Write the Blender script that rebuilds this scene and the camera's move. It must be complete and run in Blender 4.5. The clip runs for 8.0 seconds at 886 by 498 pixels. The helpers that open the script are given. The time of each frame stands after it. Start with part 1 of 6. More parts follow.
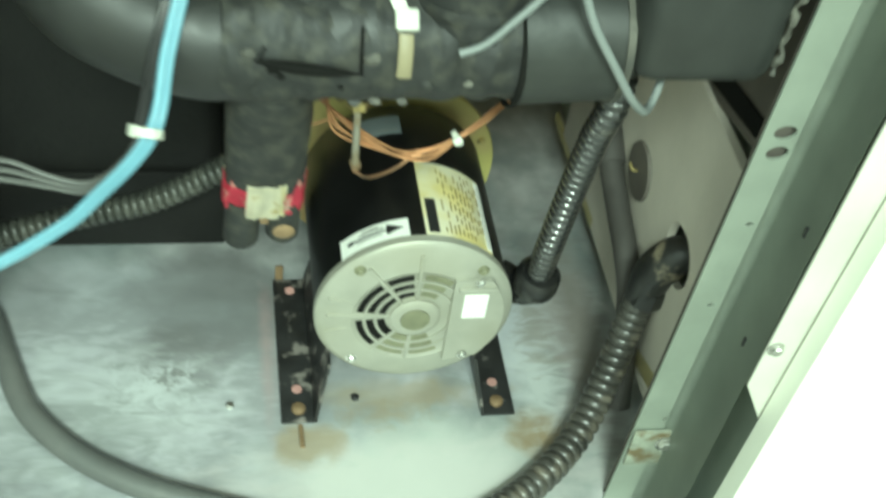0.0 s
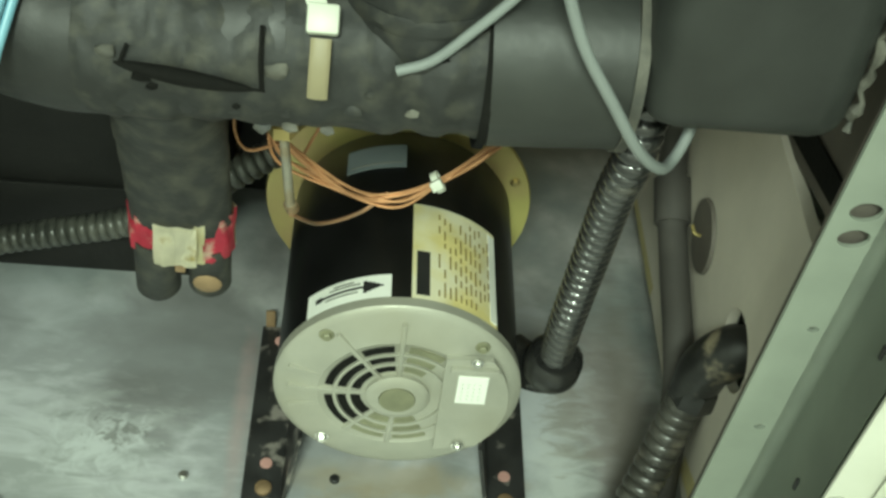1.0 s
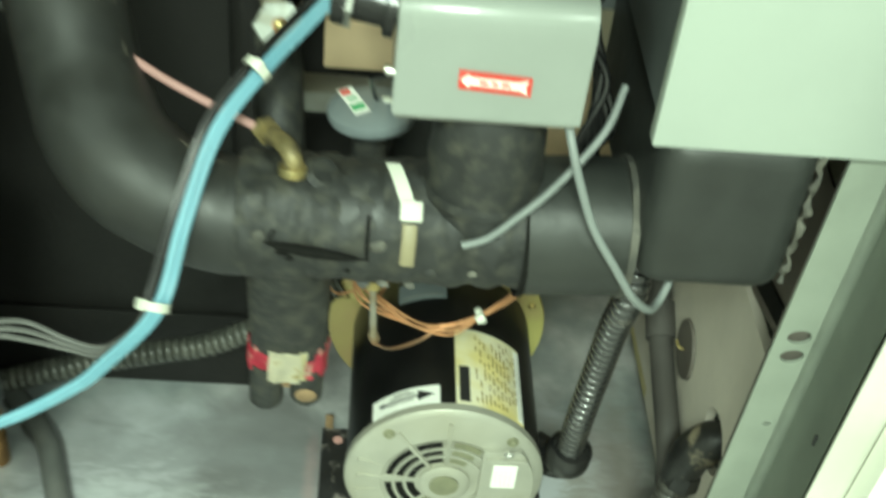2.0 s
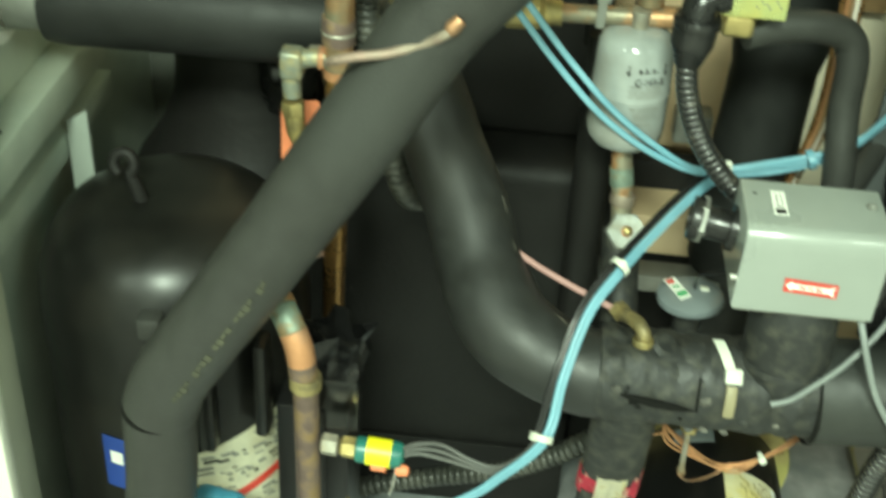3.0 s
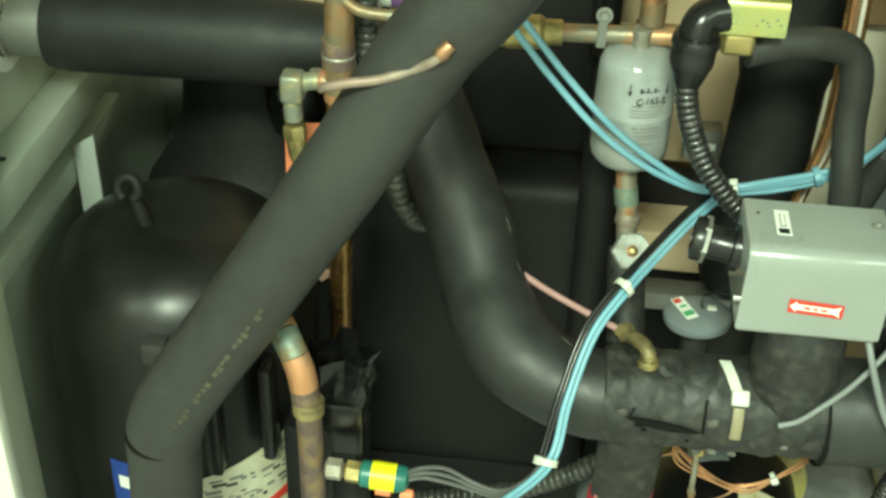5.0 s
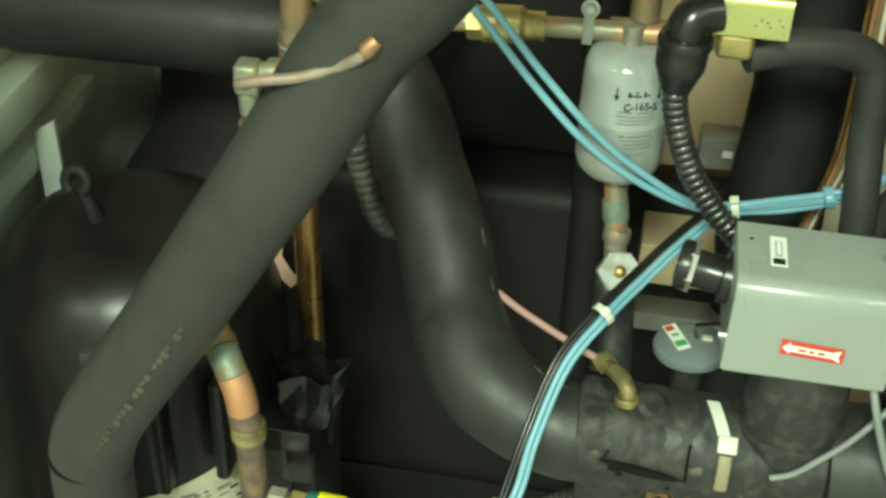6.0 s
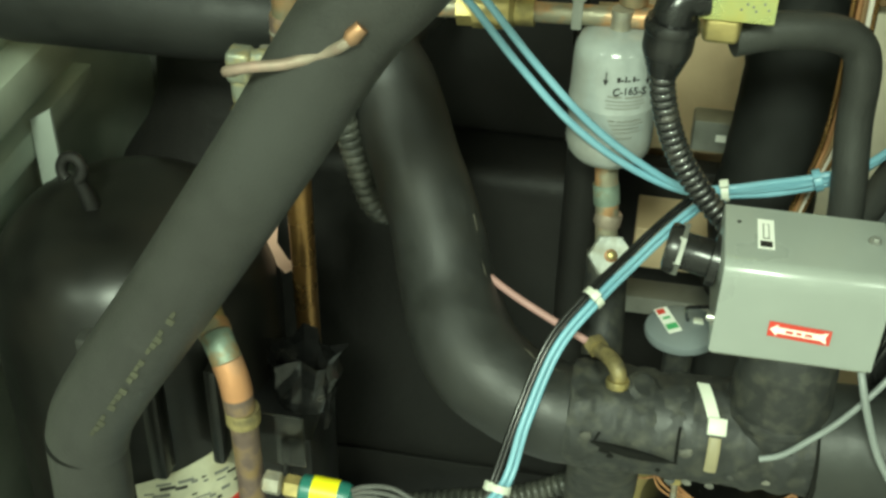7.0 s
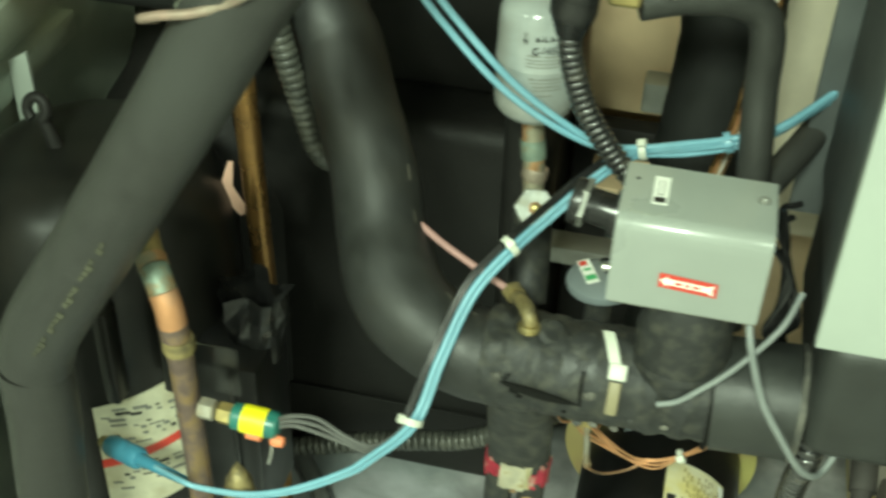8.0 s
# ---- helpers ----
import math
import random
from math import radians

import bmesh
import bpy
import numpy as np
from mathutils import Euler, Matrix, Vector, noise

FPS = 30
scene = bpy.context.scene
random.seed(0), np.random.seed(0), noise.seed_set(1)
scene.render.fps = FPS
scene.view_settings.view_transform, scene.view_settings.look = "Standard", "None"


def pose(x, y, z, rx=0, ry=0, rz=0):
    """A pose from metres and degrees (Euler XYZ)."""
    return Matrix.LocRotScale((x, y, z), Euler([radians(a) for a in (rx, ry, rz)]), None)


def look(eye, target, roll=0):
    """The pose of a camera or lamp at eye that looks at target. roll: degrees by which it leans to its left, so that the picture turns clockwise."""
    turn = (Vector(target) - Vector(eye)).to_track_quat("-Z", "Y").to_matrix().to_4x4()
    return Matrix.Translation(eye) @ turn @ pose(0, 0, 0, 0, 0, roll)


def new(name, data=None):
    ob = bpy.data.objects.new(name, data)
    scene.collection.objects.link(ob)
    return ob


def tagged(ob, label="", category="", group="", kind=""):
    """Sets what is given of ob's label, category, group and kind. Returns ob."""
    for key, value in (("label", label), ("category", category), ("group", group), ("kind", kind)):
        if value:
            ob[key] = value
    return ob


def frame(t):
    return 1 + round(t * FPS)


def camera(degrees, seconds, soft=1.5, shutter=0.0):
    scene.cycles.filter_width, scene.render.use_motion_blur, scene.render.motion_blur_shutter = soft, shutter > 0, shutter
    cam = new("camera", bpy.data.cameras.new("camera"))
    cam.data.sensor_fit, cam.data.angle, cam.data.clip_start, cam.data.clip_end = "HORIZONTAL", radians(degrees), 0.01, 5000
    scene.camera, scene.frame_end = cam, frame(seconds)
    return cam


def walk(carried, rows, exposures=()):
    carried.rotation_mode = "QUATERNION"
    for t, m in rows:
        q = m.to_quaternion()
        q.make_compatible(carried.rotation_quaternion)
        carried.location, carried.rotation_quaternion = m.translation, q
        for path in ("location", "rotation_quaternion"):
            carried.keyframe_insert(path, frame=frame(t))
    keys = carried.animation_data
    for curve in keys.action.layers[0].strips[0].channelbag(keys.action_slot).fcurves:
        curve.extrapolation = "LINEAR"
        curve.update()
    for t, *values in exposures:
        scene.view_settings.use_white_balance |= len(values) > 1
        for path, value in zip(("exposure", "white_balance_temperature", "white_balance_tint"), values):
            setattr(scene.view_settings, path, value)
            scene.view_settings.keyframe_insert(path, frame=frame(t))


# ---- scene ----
cam = camera(38.9, 8.0, soft=2.8, shutter=0.5)
PATH = [
    (0, (-0.1334, -0.7485, 0.9526), (0.0494, -0.0656, 0.2453), 9.78),
    (0.3, (-0.0551, -0.6643, 0.8728), (0.0849, 0.0089, 0.1467), 9.87),
    (0.5, (-0.0147, -0.6215, 0.8472), (0.0965, 0.0671, 0.1306), 10.11),
    (0.6, (-0.0011, -0.6107, 0.8348), (0.1007, 0.0886, 0.1272), 9.46),
    (1, (0.0025, -0.5884, 0.8359), (0.0732, 0.1141, 0.1278), 8.08),
    (1.2, (0.0039, -0.5833, 0.8375), (0.0813, 0.1168, 0.1276), 8.95),
    (2.3, (-0.1018, -0.8324, 1.0895), (-0.0395, -0.0554, 0.4631), 5.94),
    (2.5, (-0.1424, -0.8888, 1.1338), (-0.0951, -0.1030, 0.5172), 5.16),
    (3, (-0.2077, -0.9457, 1.1830), (-0.2621, -0.1292, 0.6082), 3.68),
    (3.5, (-0.2090, -0.9475, 1.2209), (-0.2856, -0.1266, 0.6551), 3.61),
    (4, (-0.1981, -0.9498, 1.2158), (-0.2833, -0.1243, 0.6579), 2.61),
    (4.5, (-0.1939, -0.9493, 1.2107), (-0.2741, -0.1254, 0.6495), 2.15),
    (4.7, (-0.1907, -0.9486, 1.2037), (-0.2647, -0.1269, 0.6385), 2.09),
    (5.8, (-0.1375, -0.8350, 1.1555), (-0.2625, -0.0294, 0.5763), 2.01),
    (6, (-0.1166, -0.8209, 1.1531), (-0.2488, -0.0195, 0.5697), 2.02),
    (6.5, (-0.1044, -0.8152, 1.1506), (-0.2387, -0.0181, 0.5619), 1.34),
    (7, (-0.1050, -0.8253, 1.1562), (-0.2403, -0.0308, 0.5643), 1.50),
    (7.5, (-0.1065, -0.8756, 1.1686), (-0.2292, -0.0888, 0.5638), 3.00),
    (8, (-0.0025, -0.8543, 1.1828), (-0.1697, -0.0863, 0.5647), 2.07),
]
EXPO = [(0.0, 0.22, 6050, 9), (0.5, -0.14, 6250, 10), (1.0, -0.2, 6500, 12), (1.2, -0.2, 6500, 12), (2.3, 0.22, 6350, 9), (2.5, 0.22, 6400, 9), (3.0, 0.2, 6600, 9), (3.5, 0.22, 6650, 9),
        (4.5, 0.19, 6700, 8), (6.0, -0.08, 6800, 8), (7.0, -0.03, 6800, 8), (7.5, 0.02, 6700, 8), (8.0, 0.03, 6750, 8)]
walk(cam, [(t, look(eye, target, roll)) for t, eye, target, roll in PATH], EXPO)

# ---- world and lamps ----
world = bpy.data.worlds.new("world")
scene.world = world
world.use_nodes = True
world.node_tree.nodes["Background"].inputs[0].default_value = (0.8, 0.9, 0.75, 1)
world.node_tree.nodes["Background"].inputs[1].default_value = 0.02
LAMP_TINT = (0.81, 1.0, 0.79)
# First lamp follows the highlights; the two side lamps are added, unseen fill.
LAMPS = [((-0.30, -2.35, 2.58), 0.6, 0.6, 165.0), ((1.55, -2.0, 2.58), 0.6, 1.2, 38.0), ((-2.1, -2.6, 2.58), 0.6, 1.2, 48.0)]


def ceiling_lamp(place, wide, long, watts):
    data = bpy.data.lights.new("tube_light", "AREA")
    data.shape, data.size, data.size_y, data.energy, data.color = "RECTANGLE", wide, long, watts, LAMP_TINT
    lamp = new("tube_light", data)
    lamp.matrix_world = pose(*place)


for spec in LAMPS:
    ceiling_lamp(*spec)


# ---- materials ----
def material(name, colour, rough=0.6, metal=0.0, vary=0.25, scale=30.0, bump=0.15, bump_scale=250.0, second=None, second_scale=8.0,
             low=0.45, high=0.65, coat=0.0, spec=0.5, detail=6.0, rough_vary=0.1):
    """Base colour with fine grain, larger blotches towards a second colour, uneven gloss and fine relief."""
    m = bpy.data.materials.new(name)
    m.use_nodes = True
    nt = m.node_tree
    b = nt.nodes["Principled BSDF"]
    b.inputs["Metallic"].default_value = metal
    b.inputs["Coat Weight"].default_value = coat
    b.inputs["Specular IOR Level"].default_value = spec
    tc = nt.nodes.new("ShaderNodeTexCoord")
    n1 = nt.nodes.new("ShaderNodeTexNoise")
    n1.inputs["Scale"].default_value, n1.inputs["Detail"].default_value = scale, detail
    n2 = nt.nodes.new("ShaderNodeTexNoise")
    n2.inputs["Scale"].default_value, n2.inputs["Detail"].default_value = second_scale, 5.0
    n3 = nt.nodes.new("ShaderNodeTexNoise")
    n3.inputs["Scale"].default_value, n3.inputs["Detail"].default_value = bump_scale, 3.0
    for n in (n1, n2, n3):
        nt.links.new(tc.outputs["Object"], n.inputs["Vector"])
    r1 = nt.nodes.new("ShaderNodeValToRGB")
    r1.color_ramp.elements[0].position, r1.color_ramp.elements[1].position = 0.3, 0.7
    r1.color_ramp.elements[0].color = (*[c * (1 - vary) for c in colour], 1)
    r1.color_ramp.elements[1].color = (*[min(1, c * (1 + vary)) for c in colour], 1)
    nt.links.new(n1.outputs["Fac"], r1.inputs["Fac"])
    mix = nt.nodes.new("ShaderNodeMix")
    mix.data_type = "RGBA"
    r2 = nt.nodes.new("ShaderNodeMapRange")
    r2.inputs["From Min"].default_value, r2.inputs["From Max"].default_value = low, high
    nt.links.new(n2.outputs["Fac"], r2.inputs["Value"])
    nt.links.new(r2.outputs["Result"], mix.inputs[0])
    nt.links.new(r1.outputs["Color"], mix.inputs[6])
    mix.inputs[7].default_value = (*(second or [c * 0.8 for c in colour]), 1)
    nt.links.new(mix.outputs[2], b.inputs["Base Color"])
    r3 = nt.nodes.new("ShaderNodeMapRange")
    r3.inputs["To Min"].default_value, r3.inputs["To Max"].default_value = max(0.03, rough - rough_vary), min(1, rough + rough_vary)
    nt.links.new(n1.outputs["Fac"], r3.inputs["Value"])
    nt.links.new(r3.outputs["Result"], b.inputs["Roughness"])
    bp = nt.nodes.new("ShaderNodeBump")
    bp.inputs["Strength"].default_value, bp.inputs["Distance"].default_value = bump, 0.002
    nt.links.new(n3.outputs["Fac"], bp.inputs["Height"])
    nt.links.new(bp.outputs["Normal"], b.inputs["Normal"])
    return m


FOAM = material("foam_rubber", (0.035, 0.0352, 0.032), 0.47, vary=0.12, scale=60, bump=0.25, bump_scale=500, second=(0.045, 0.047, 0.043), second_scale=5, low=0.5, high=0.75, spec=0.4)
FOAM_OLD = material("old_black_foam", (0.012, 0.013, 0.012), 0.55, vary=0.2, scale=50, bump=0.1, bump_scale=300, second=(0.018, 0.019, 0.018), second_scale=7, spec=0.35)
FOAM_DIRTY = material("dusty_foam", (0.021, 0.022, 0.021), 0.6, vary=0.3, scale=35, bump=0.5, bump_scale=90, second=(0.062, 0.06, 0.046), second_scale=95, low=0.46, high=0.8)
FOAM_PAINT = material("painted_foam", (0.024, 0.026, 0.024), 0.48, vary=0.2, scale=40, bump=0.4, bump_scale=45, second=(0.032, 0.034, 0.03), second_scale=7, low=0.5, high=0.75)
FOAM_BLACK = material("black_foam_rubber", (0.019, 0.02, 0.019), 0.5, vary=0.15, scale=60, bump=0.07, bump_scale=300, second=(0.024, 0.024, 0.021), second_scale=14, low=0.5, high=0.72, spec=0.55, rough_vary=0.16)
FOAM_DARK = material("black_lining", (0.0105, 0.0105, 0.0095), 0.6, spec=0.3, vary=0.2, scale=30, bump=0.3, bump_scale=140, second=(0.014, 0.013, 0.012), second_scale=4)
CRACK = material("torn_foam_and_slot_shade", (0.008, 0.008, 0.007), 0.95, bump=0.4, spec=0.15)
BLACK_PAINT = material("black_enamel", (0.008, 0.008, 0.007), 0.36, spec=0.4, vary=0.25, scale=30, bump=0.03, bump_scale=120, second=(0.013, 0.012, 0.01), second_scale=14)
MOTOR_BLACK = material("motor_enamel", (0.006, 0.006, 0.006), 0.35, vary=0.3, scale=20, bump=0.05, second=(0.009, 0.009, 0.009))
BLACK_PLASTIC = material("black_plastic", (0.012, 0.012, 0.012), 0.27, bump=0.03, second=(0.03, 0.029, 0.026), second_scale=30, low=0.55, high=0.8)
CONDUIT = material("glossy_conduit", (0.02, 0.02, 0.02), 0.2, vary=0.2, bump=0.04, second=(0.06, 0.055, 0.045), second_scale=60, low=0.55, high=0.75, coat=0.6, spec=0.8)
CONDUIT_DUSTY = material("dusty_conduit", (0.05, 0.048, 0.042), 0.32, vary=0.3, bump=0.1, second=(0.16, 0.14, 0.11), second_scale=40, low=0.52, high=0.72, spec=0.7)
DUSTY_PLASTIC = material("dusty_black_plastic", (0.02, 0.02, 0.019), 0.4, vary=0.3, bump=0.2, second=(0.2, 0.17, 0.12), second_scale=45, low=0.58, high=0.68)
GALV = material("galvanised_sheet", (0.42, 0.42, 0.42), 0.4, 0.35, vary=0.3, scale=26, bump=0.08, bump_scale=60, second=(0.27, 0.3, 0.3), second_scale=9, low=0.45, high=0.62, detail=12)
GALV_DARK = material("dull_zinc", (0.32, 0.33, 0.3), 0.5, 0.5, vary=0.2, scale=30, bump=0.1, second=(0.2, 0.2, 0.18), second_scale=10)
POST_PAINT = material("zinc_primer", (0.33, 0.365, 0.31), 0.42, 0.2, vary=0.1, scale=25, bump=0.06, bump_scale=90, second=(0.25, 0.28, 0.235), second_scale=7, low=0.5, high=0.8)
# Lit copy of the post primer: the west post's stronger light is in its colour.
POST_LIT = material("lit_zinc_primer", (0.56, 0.58, 0.46), 0.45, 0.1, vary=0.06, scale=25, bump=0.05, second=(0.5, 0.52, 0.42), second_scale=7)
FLANGE_GREY = material("beige_grey_paint", (0.62, 0.62, 0.54), 0.45, vary=0.05, scale=25, bump=0.04, second=(0.57, 0.57, 0.49), second_scale=8)
LINING = material("dark_grey_lining", (0.17, 0.18, 0.155), 0.7, vary=0.15, bump=0.15)
WALL_PAINT = material("cabinet_paint", (0.42, 0.47, 0.4), 0.45, 0.1, vary=0.1, scale=20, bump=0.06, second=(0.33, 0.39, 0.33), second_scale=6)
CREAM = material("cream_enamel", (0.86, 0.87, 0.76), 0.4, vary=0.03, scale=15, bump=0.04, second=(0.83, 0.84, 0.73), second_scale=5)
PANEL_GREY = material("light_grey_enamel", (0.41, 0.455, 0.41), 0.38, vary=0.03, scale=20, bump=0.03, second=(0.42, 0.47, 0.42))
PANEL_SIDE = material("darker_grey_flank", (0.1, 0.11, 0.11), 0.5, 0.2, vary=0.12, scale=25, bump=0.05)
BOX_GREY = material("actuator_grey", (0.285, 0.31, 0.285), 0.3, 0.0, vary=0.03, scale=20, bump=0.03, bump_scale=300, second=(0.265, 0.29, 0.265), coat=0.3)
BOARD = material("beige_board", (0.6, 0.55, 0.48), 0.75, vary=0.08, scale=14, bump=0.2, bump_scale=120, second=(0.54, 0.5, 0.44), second_scale=6)
BROWN = material("brown_beam", (0.12, 0.105, 0.09), 0.7, vary=0.2, bump=0.2)
TAN = material("tan_plywood", (0.74, 0.56, 0.35), 0.7, vary=0.1, scale=9, bump=0.2, second=(0.6, 0.44, 0.27), second_scale=12)
WOOD = material("brown_timber", (0.3, 0.19, 0.09), 0.65, vary=0.25, scale=25, bump=0.2, second=(0.2, 0.12, 0.06), second_scale=14)
COPPER = material("aged_copper", (0.5, 0.27, 0.15), 0.4, 0.75, vary=0.25, scale=50, bump=0.12, second=(0.27, 0.18, 0.12), second_scale=34, low=0.48, high=0.7)
COPPER_BROWN = material("brown_copper", (0.4, 0.22, 0.08), 0.28, 0.85, vary=0.15, scale=30, bump=0.05, second=(0.25, 0.14, 0.06), second_scale=18)
COPPER_GREEN = material("tarnished_copper", (0.34, 0.19, 0.09), 0.45, 0.55, vary=0.3, scale=70, bump=0.25, second=(0.23, 0.235, 0.165), second_scale=30, low=0.42, high=0.68)
SOLDER = material("solder_grey", (0.36, 0.34, 0.28), 0.45, 0.5, vary=0.2, scale=80, bump=0.3, second=(0.3, 0.25, 0.17), second_scale=60)
BRASS = material("dull_brass", (0.5, 0.4, 0.17), 0.38, 0.8, vary=0.2, scale=60, bump=0.15, second=(0.3, 0.25, 0.12), second_scale=50)
BRASS_PALE = material("pale_brass", (0.4, 0.36, 0.22), 0.45, 0.5, vary=0.25, scale=80, bump=0.3, second=(0.28, 0.3, 0.24), second_scale=60, low=0.46, high=0.56)
BRASS_DIRTY = material("dirty_brass", (0.3, 0.24, 0.11), 0.5, 0.5, vary=0.3, scale=80, bump=0.3, second=(0.12, 0.1, 0.06), second_scale=60)
GOLD = material("gold_zinc", (0.66, 0.62, 0.22), 0.27, 0.85, vary=0.08, scale=30, bump=0.03, second=(0.58, 0.66, 0.3), second_scale=24)
FLANGE = material("yellow_zinc", (0.55, 0.5, 0.17), 0.42, 0.35, vary=0.12, scale=20, bump=0.05, second=(0.5, 0.36, 0.18), second_scale=9)
ALU = material("cast_aluminium", (0.4, 0.395, 0.335), 0.4, 0.3, vary=0.08, scale=40, bump=0.14, bump_scale=300, second=(0.38, 0.37, 0.3), second_scale=16)
ALU_DIRT_SHADE = material("stained_hub_and_slot_shade", (0.22, 0.22, 0.14), 0.5, 0.2, vary=0.2, scale=60)
DRIER = material("grey_white_enamel", (0.35, 0.38, 0.37), 0.2, vary=0.14, scale=30, bump=0.08, coat=0.5, second=(0.29, 0.3, 0.28), second_scale=22)
BLUE = material("blue_tube", (0.17, 0.38, 0.48), 0.35, vary=0.08, bump=0.02, second=(0.22, 0.44, 0.54), second_scale=20)
BLUE_DARK = material("blue_plastic", (0.05, 0.22, 0.32), 0.4, vary=0.15, bump=0.05)
TUBE_BLACK = material("black_tube", (0.012, 0.012, 0.012), 0.22, vary=0.2, bump=0.02)
TUBE_GREY = material("grey_tube", (0.22, 0.24, 0.235), 0.45, vary=0.1, bump=0.05)
WIRE_PINK = material("pink_wire", (0.5, 0.28, 0.26), 0.5, vary=0.1, bump=0.02)
WIRE_ORANGE = material("copper_capillary", (0.5, 0.25, 0.12), 0.35, 0.5, vary=0.15, bump=0.02)
NUT_DULL = material("zinc_nut", (0.4, 0.42, 0.39), 0.5, 0.2, vary=0.2, scale=90, bump=0.2, second=(0.28, 0.28, 0.23), second_scale=60)
VERDIGRIS = material("verdigris_copper", (0.46, 0.26, 0.13), 0.42, 0.45, vary=0.3, scale=60, bump=0.25, second=(0.3, 0.275, 0.2), second_scale=46, low=0.45, high=0.56)
COPPER_TEAL = material("teal_copper", (0.2, 0.26, 0.21), 0.5, 0.3, vary=0.25, scale=70, bump=0.25, second=(0.24, 0.17, 0.09), second_scale=50, low=0.52, high=0.64)
COPPER_BARE = material("heated_copper", (0.62, 0.3, 0.15), 0.38, 0.5, vary=0.15, scale=40, bump=0.12, second=(0.5, 0.27, 0.16), second_scale=40)
COPPER_BURNT = material("burnt_copper", (0.2, 0.14, 0.12), 0.45, 0.5, vary=0.25, scale=60, bump=0.2, second=(0.3, 0.2, 0.1), second_scale=60)
COPPER_GREY = material("greyed_copper", (0.28, 0.23, 0.18), 0.5, 0.4, vary=0.25, scale=80, bump=0.2, second=(0.36, 0.25, 0.2), second_scale=50)
TAG_PALE = material("faded_tag", (0.72, 0.44, 0.34), 0.6, vary=0.06, bump=0.03)
RIB_GREY = material("dusty_grey_hose", (0.05, 0.052, 0.045), 0.3, vary=0.2, bump=0.1, second=(0.1, 0.1, 0.085), second_scale=40)
# Gold plating darkened to olive: the top's dark reflection is in the colour.
COIL_TOP = material("gold_dark_reflection", (0.2, 0.19, 0.08), 0.3, 0.8, vary=0.2, bump=0.05)
# Black leads greyed: their sheen is painted into the base colour.
LEAD_GREY = material("sheen_grey_lead", (0.1, 0.1, 0.095), 0.35, vary=0.15, bump=0.05)
TUBE_GREY_DULL = material("dull_rubber", (0.06, 0.055, 0.05), 0.7, vary=0.15, bump=0.1)
SEALANT = material("grey_sealant", (0.1, 0.096, 0.08), 0.7, vary=0.4, scale=80, bump=0.6, bump_scale=150, second=(0.05, 0.05, 0.045), second_scale=60)
NYLON = material("natural_nylon", (0.62, 0.64, 0.55), 0.45, vary=0.05, bump=0.03)
NYLON_OLD = material("aged_nylon", (0.29, 0.25, 0.15), 0.5, vary=0.2, bump=0.1)
WHITE = material("white_paper", (0.85, 0.86, 0.8), 0.5, vary=0.03, bump=0.02, second=(0.74, 0.75, 0.68))
PAPER_DIRTY = material("soiled_paper", (0.58, 0.56, 0.42), 0.55, vary=0.12, scale=60, bump=0.04, second=(0.44, 0.39, 0.24), second_scale=25, low=0.5, high=0.75)
YELLOW = material("yellow_plate", (0.72, 0.62, 0.27), 0.4, 0.05, vary=0.12, scale=40, bump=0.02, second=(0.76, 0.72, 0.52), second_scale=26, low=0.4, high=0.6)
YELLOW_TAG = material("yellow_label", (0.85, 0.8, 0.02), 0.4, vary=0.04, bump=0.02)
GREEN_TEAL = material("teal_plastic", (0.02, 0.16, 0.13), 0.35, vary=0.15, bump=0.03)
RED = material("red_ink", (0.68, 0.06, 0.04), 0.4, vary=0.1, bump=0.02)
RED_TAPE = material("red_tape", (0.62, 0.05, 0.09), 0.4, vary=0.2, scale=60, bump=0.35, bump_scale=120, second=(0.7, 0.5, 0.4), second_scale=70, low=0.6, high=0.7)
WHITE_TAPE = material("white_tape", (0.72, 0.68, 0.52), 0.45, vary=0.15, scale=60, bump=0.35, bump_scale=120, second=(0.5, 0.4, 0.15), second_scale=60, low=0.58, high=0.7)
ORANGE = material("orange_tag", (0.85, 0.26, 0.12), 0.6, vary=0.06, bump=0.03)
INK = material("black_ink", (0.02, 0.02, 0.02), 0.5, vary=0.1, bump=0.02)
INK_BROWN = material("brown_ink", (0.28, 0.2, 0.06), 0.5, vary=0.1, bump=0.02)
INK_BLUE = material("blue_ink", (0.02, 0.06, 0.3), 0.45, vary=0.1, bump=0.02)
INK_GREY = material("grey_ink", (0.2, 0.2, 0.18), 0.5, vary=0.1, bump=0.02)
INK_GREEN = material("green_ink", (0.05, 0.4, 0.15), 0.5, vary=0.1, bump=0.02)
STEEL = material("bright_steel", (0.6, 0.6, 0.56), 0.28, 0.9, vary=0.08, scale=60, bump=0.05)
RUST = material("rusty_bracket", (0.02, 0.02, 0.02), 0.5, vary=0.4, scale=40, bump=0.3, bump_scale=120, second=(0.22, 0.2, 0.18), second_scale=50, low=0.56, high=0.66)
RUST_FOOT = material("stained_zinc", (0.3, 0.32, 0.26), 0.6, 0.1, vary=0.3, scale=60, bump=0.3, second=(0.17, 0.13, 0.07), second_scale=45, low=0.5, high=0.62)
RUST_BOLT = material("rusty_bolt", (0.3, 0.2, 0.11), 0.6, 0.3, vary=0.3, scale=80, bump=0.3)
PINK_PRIMER = material("pink_primer", (0.55, 0.3, 0.27), 0.5, vary=0.15, bump=0.1)
YELLOW_FOAM = material("yellow_fibre", (0.6, 0.52, 0.26), 0.85, vary=0.15, scale=60, bump=0.5, bump_scale=200)
ROOM = material("painted_wall", (0.72, 0.72, 0.68), 0.8, vary=0.04, scale=4, bump=0.1, bump_scale=60)
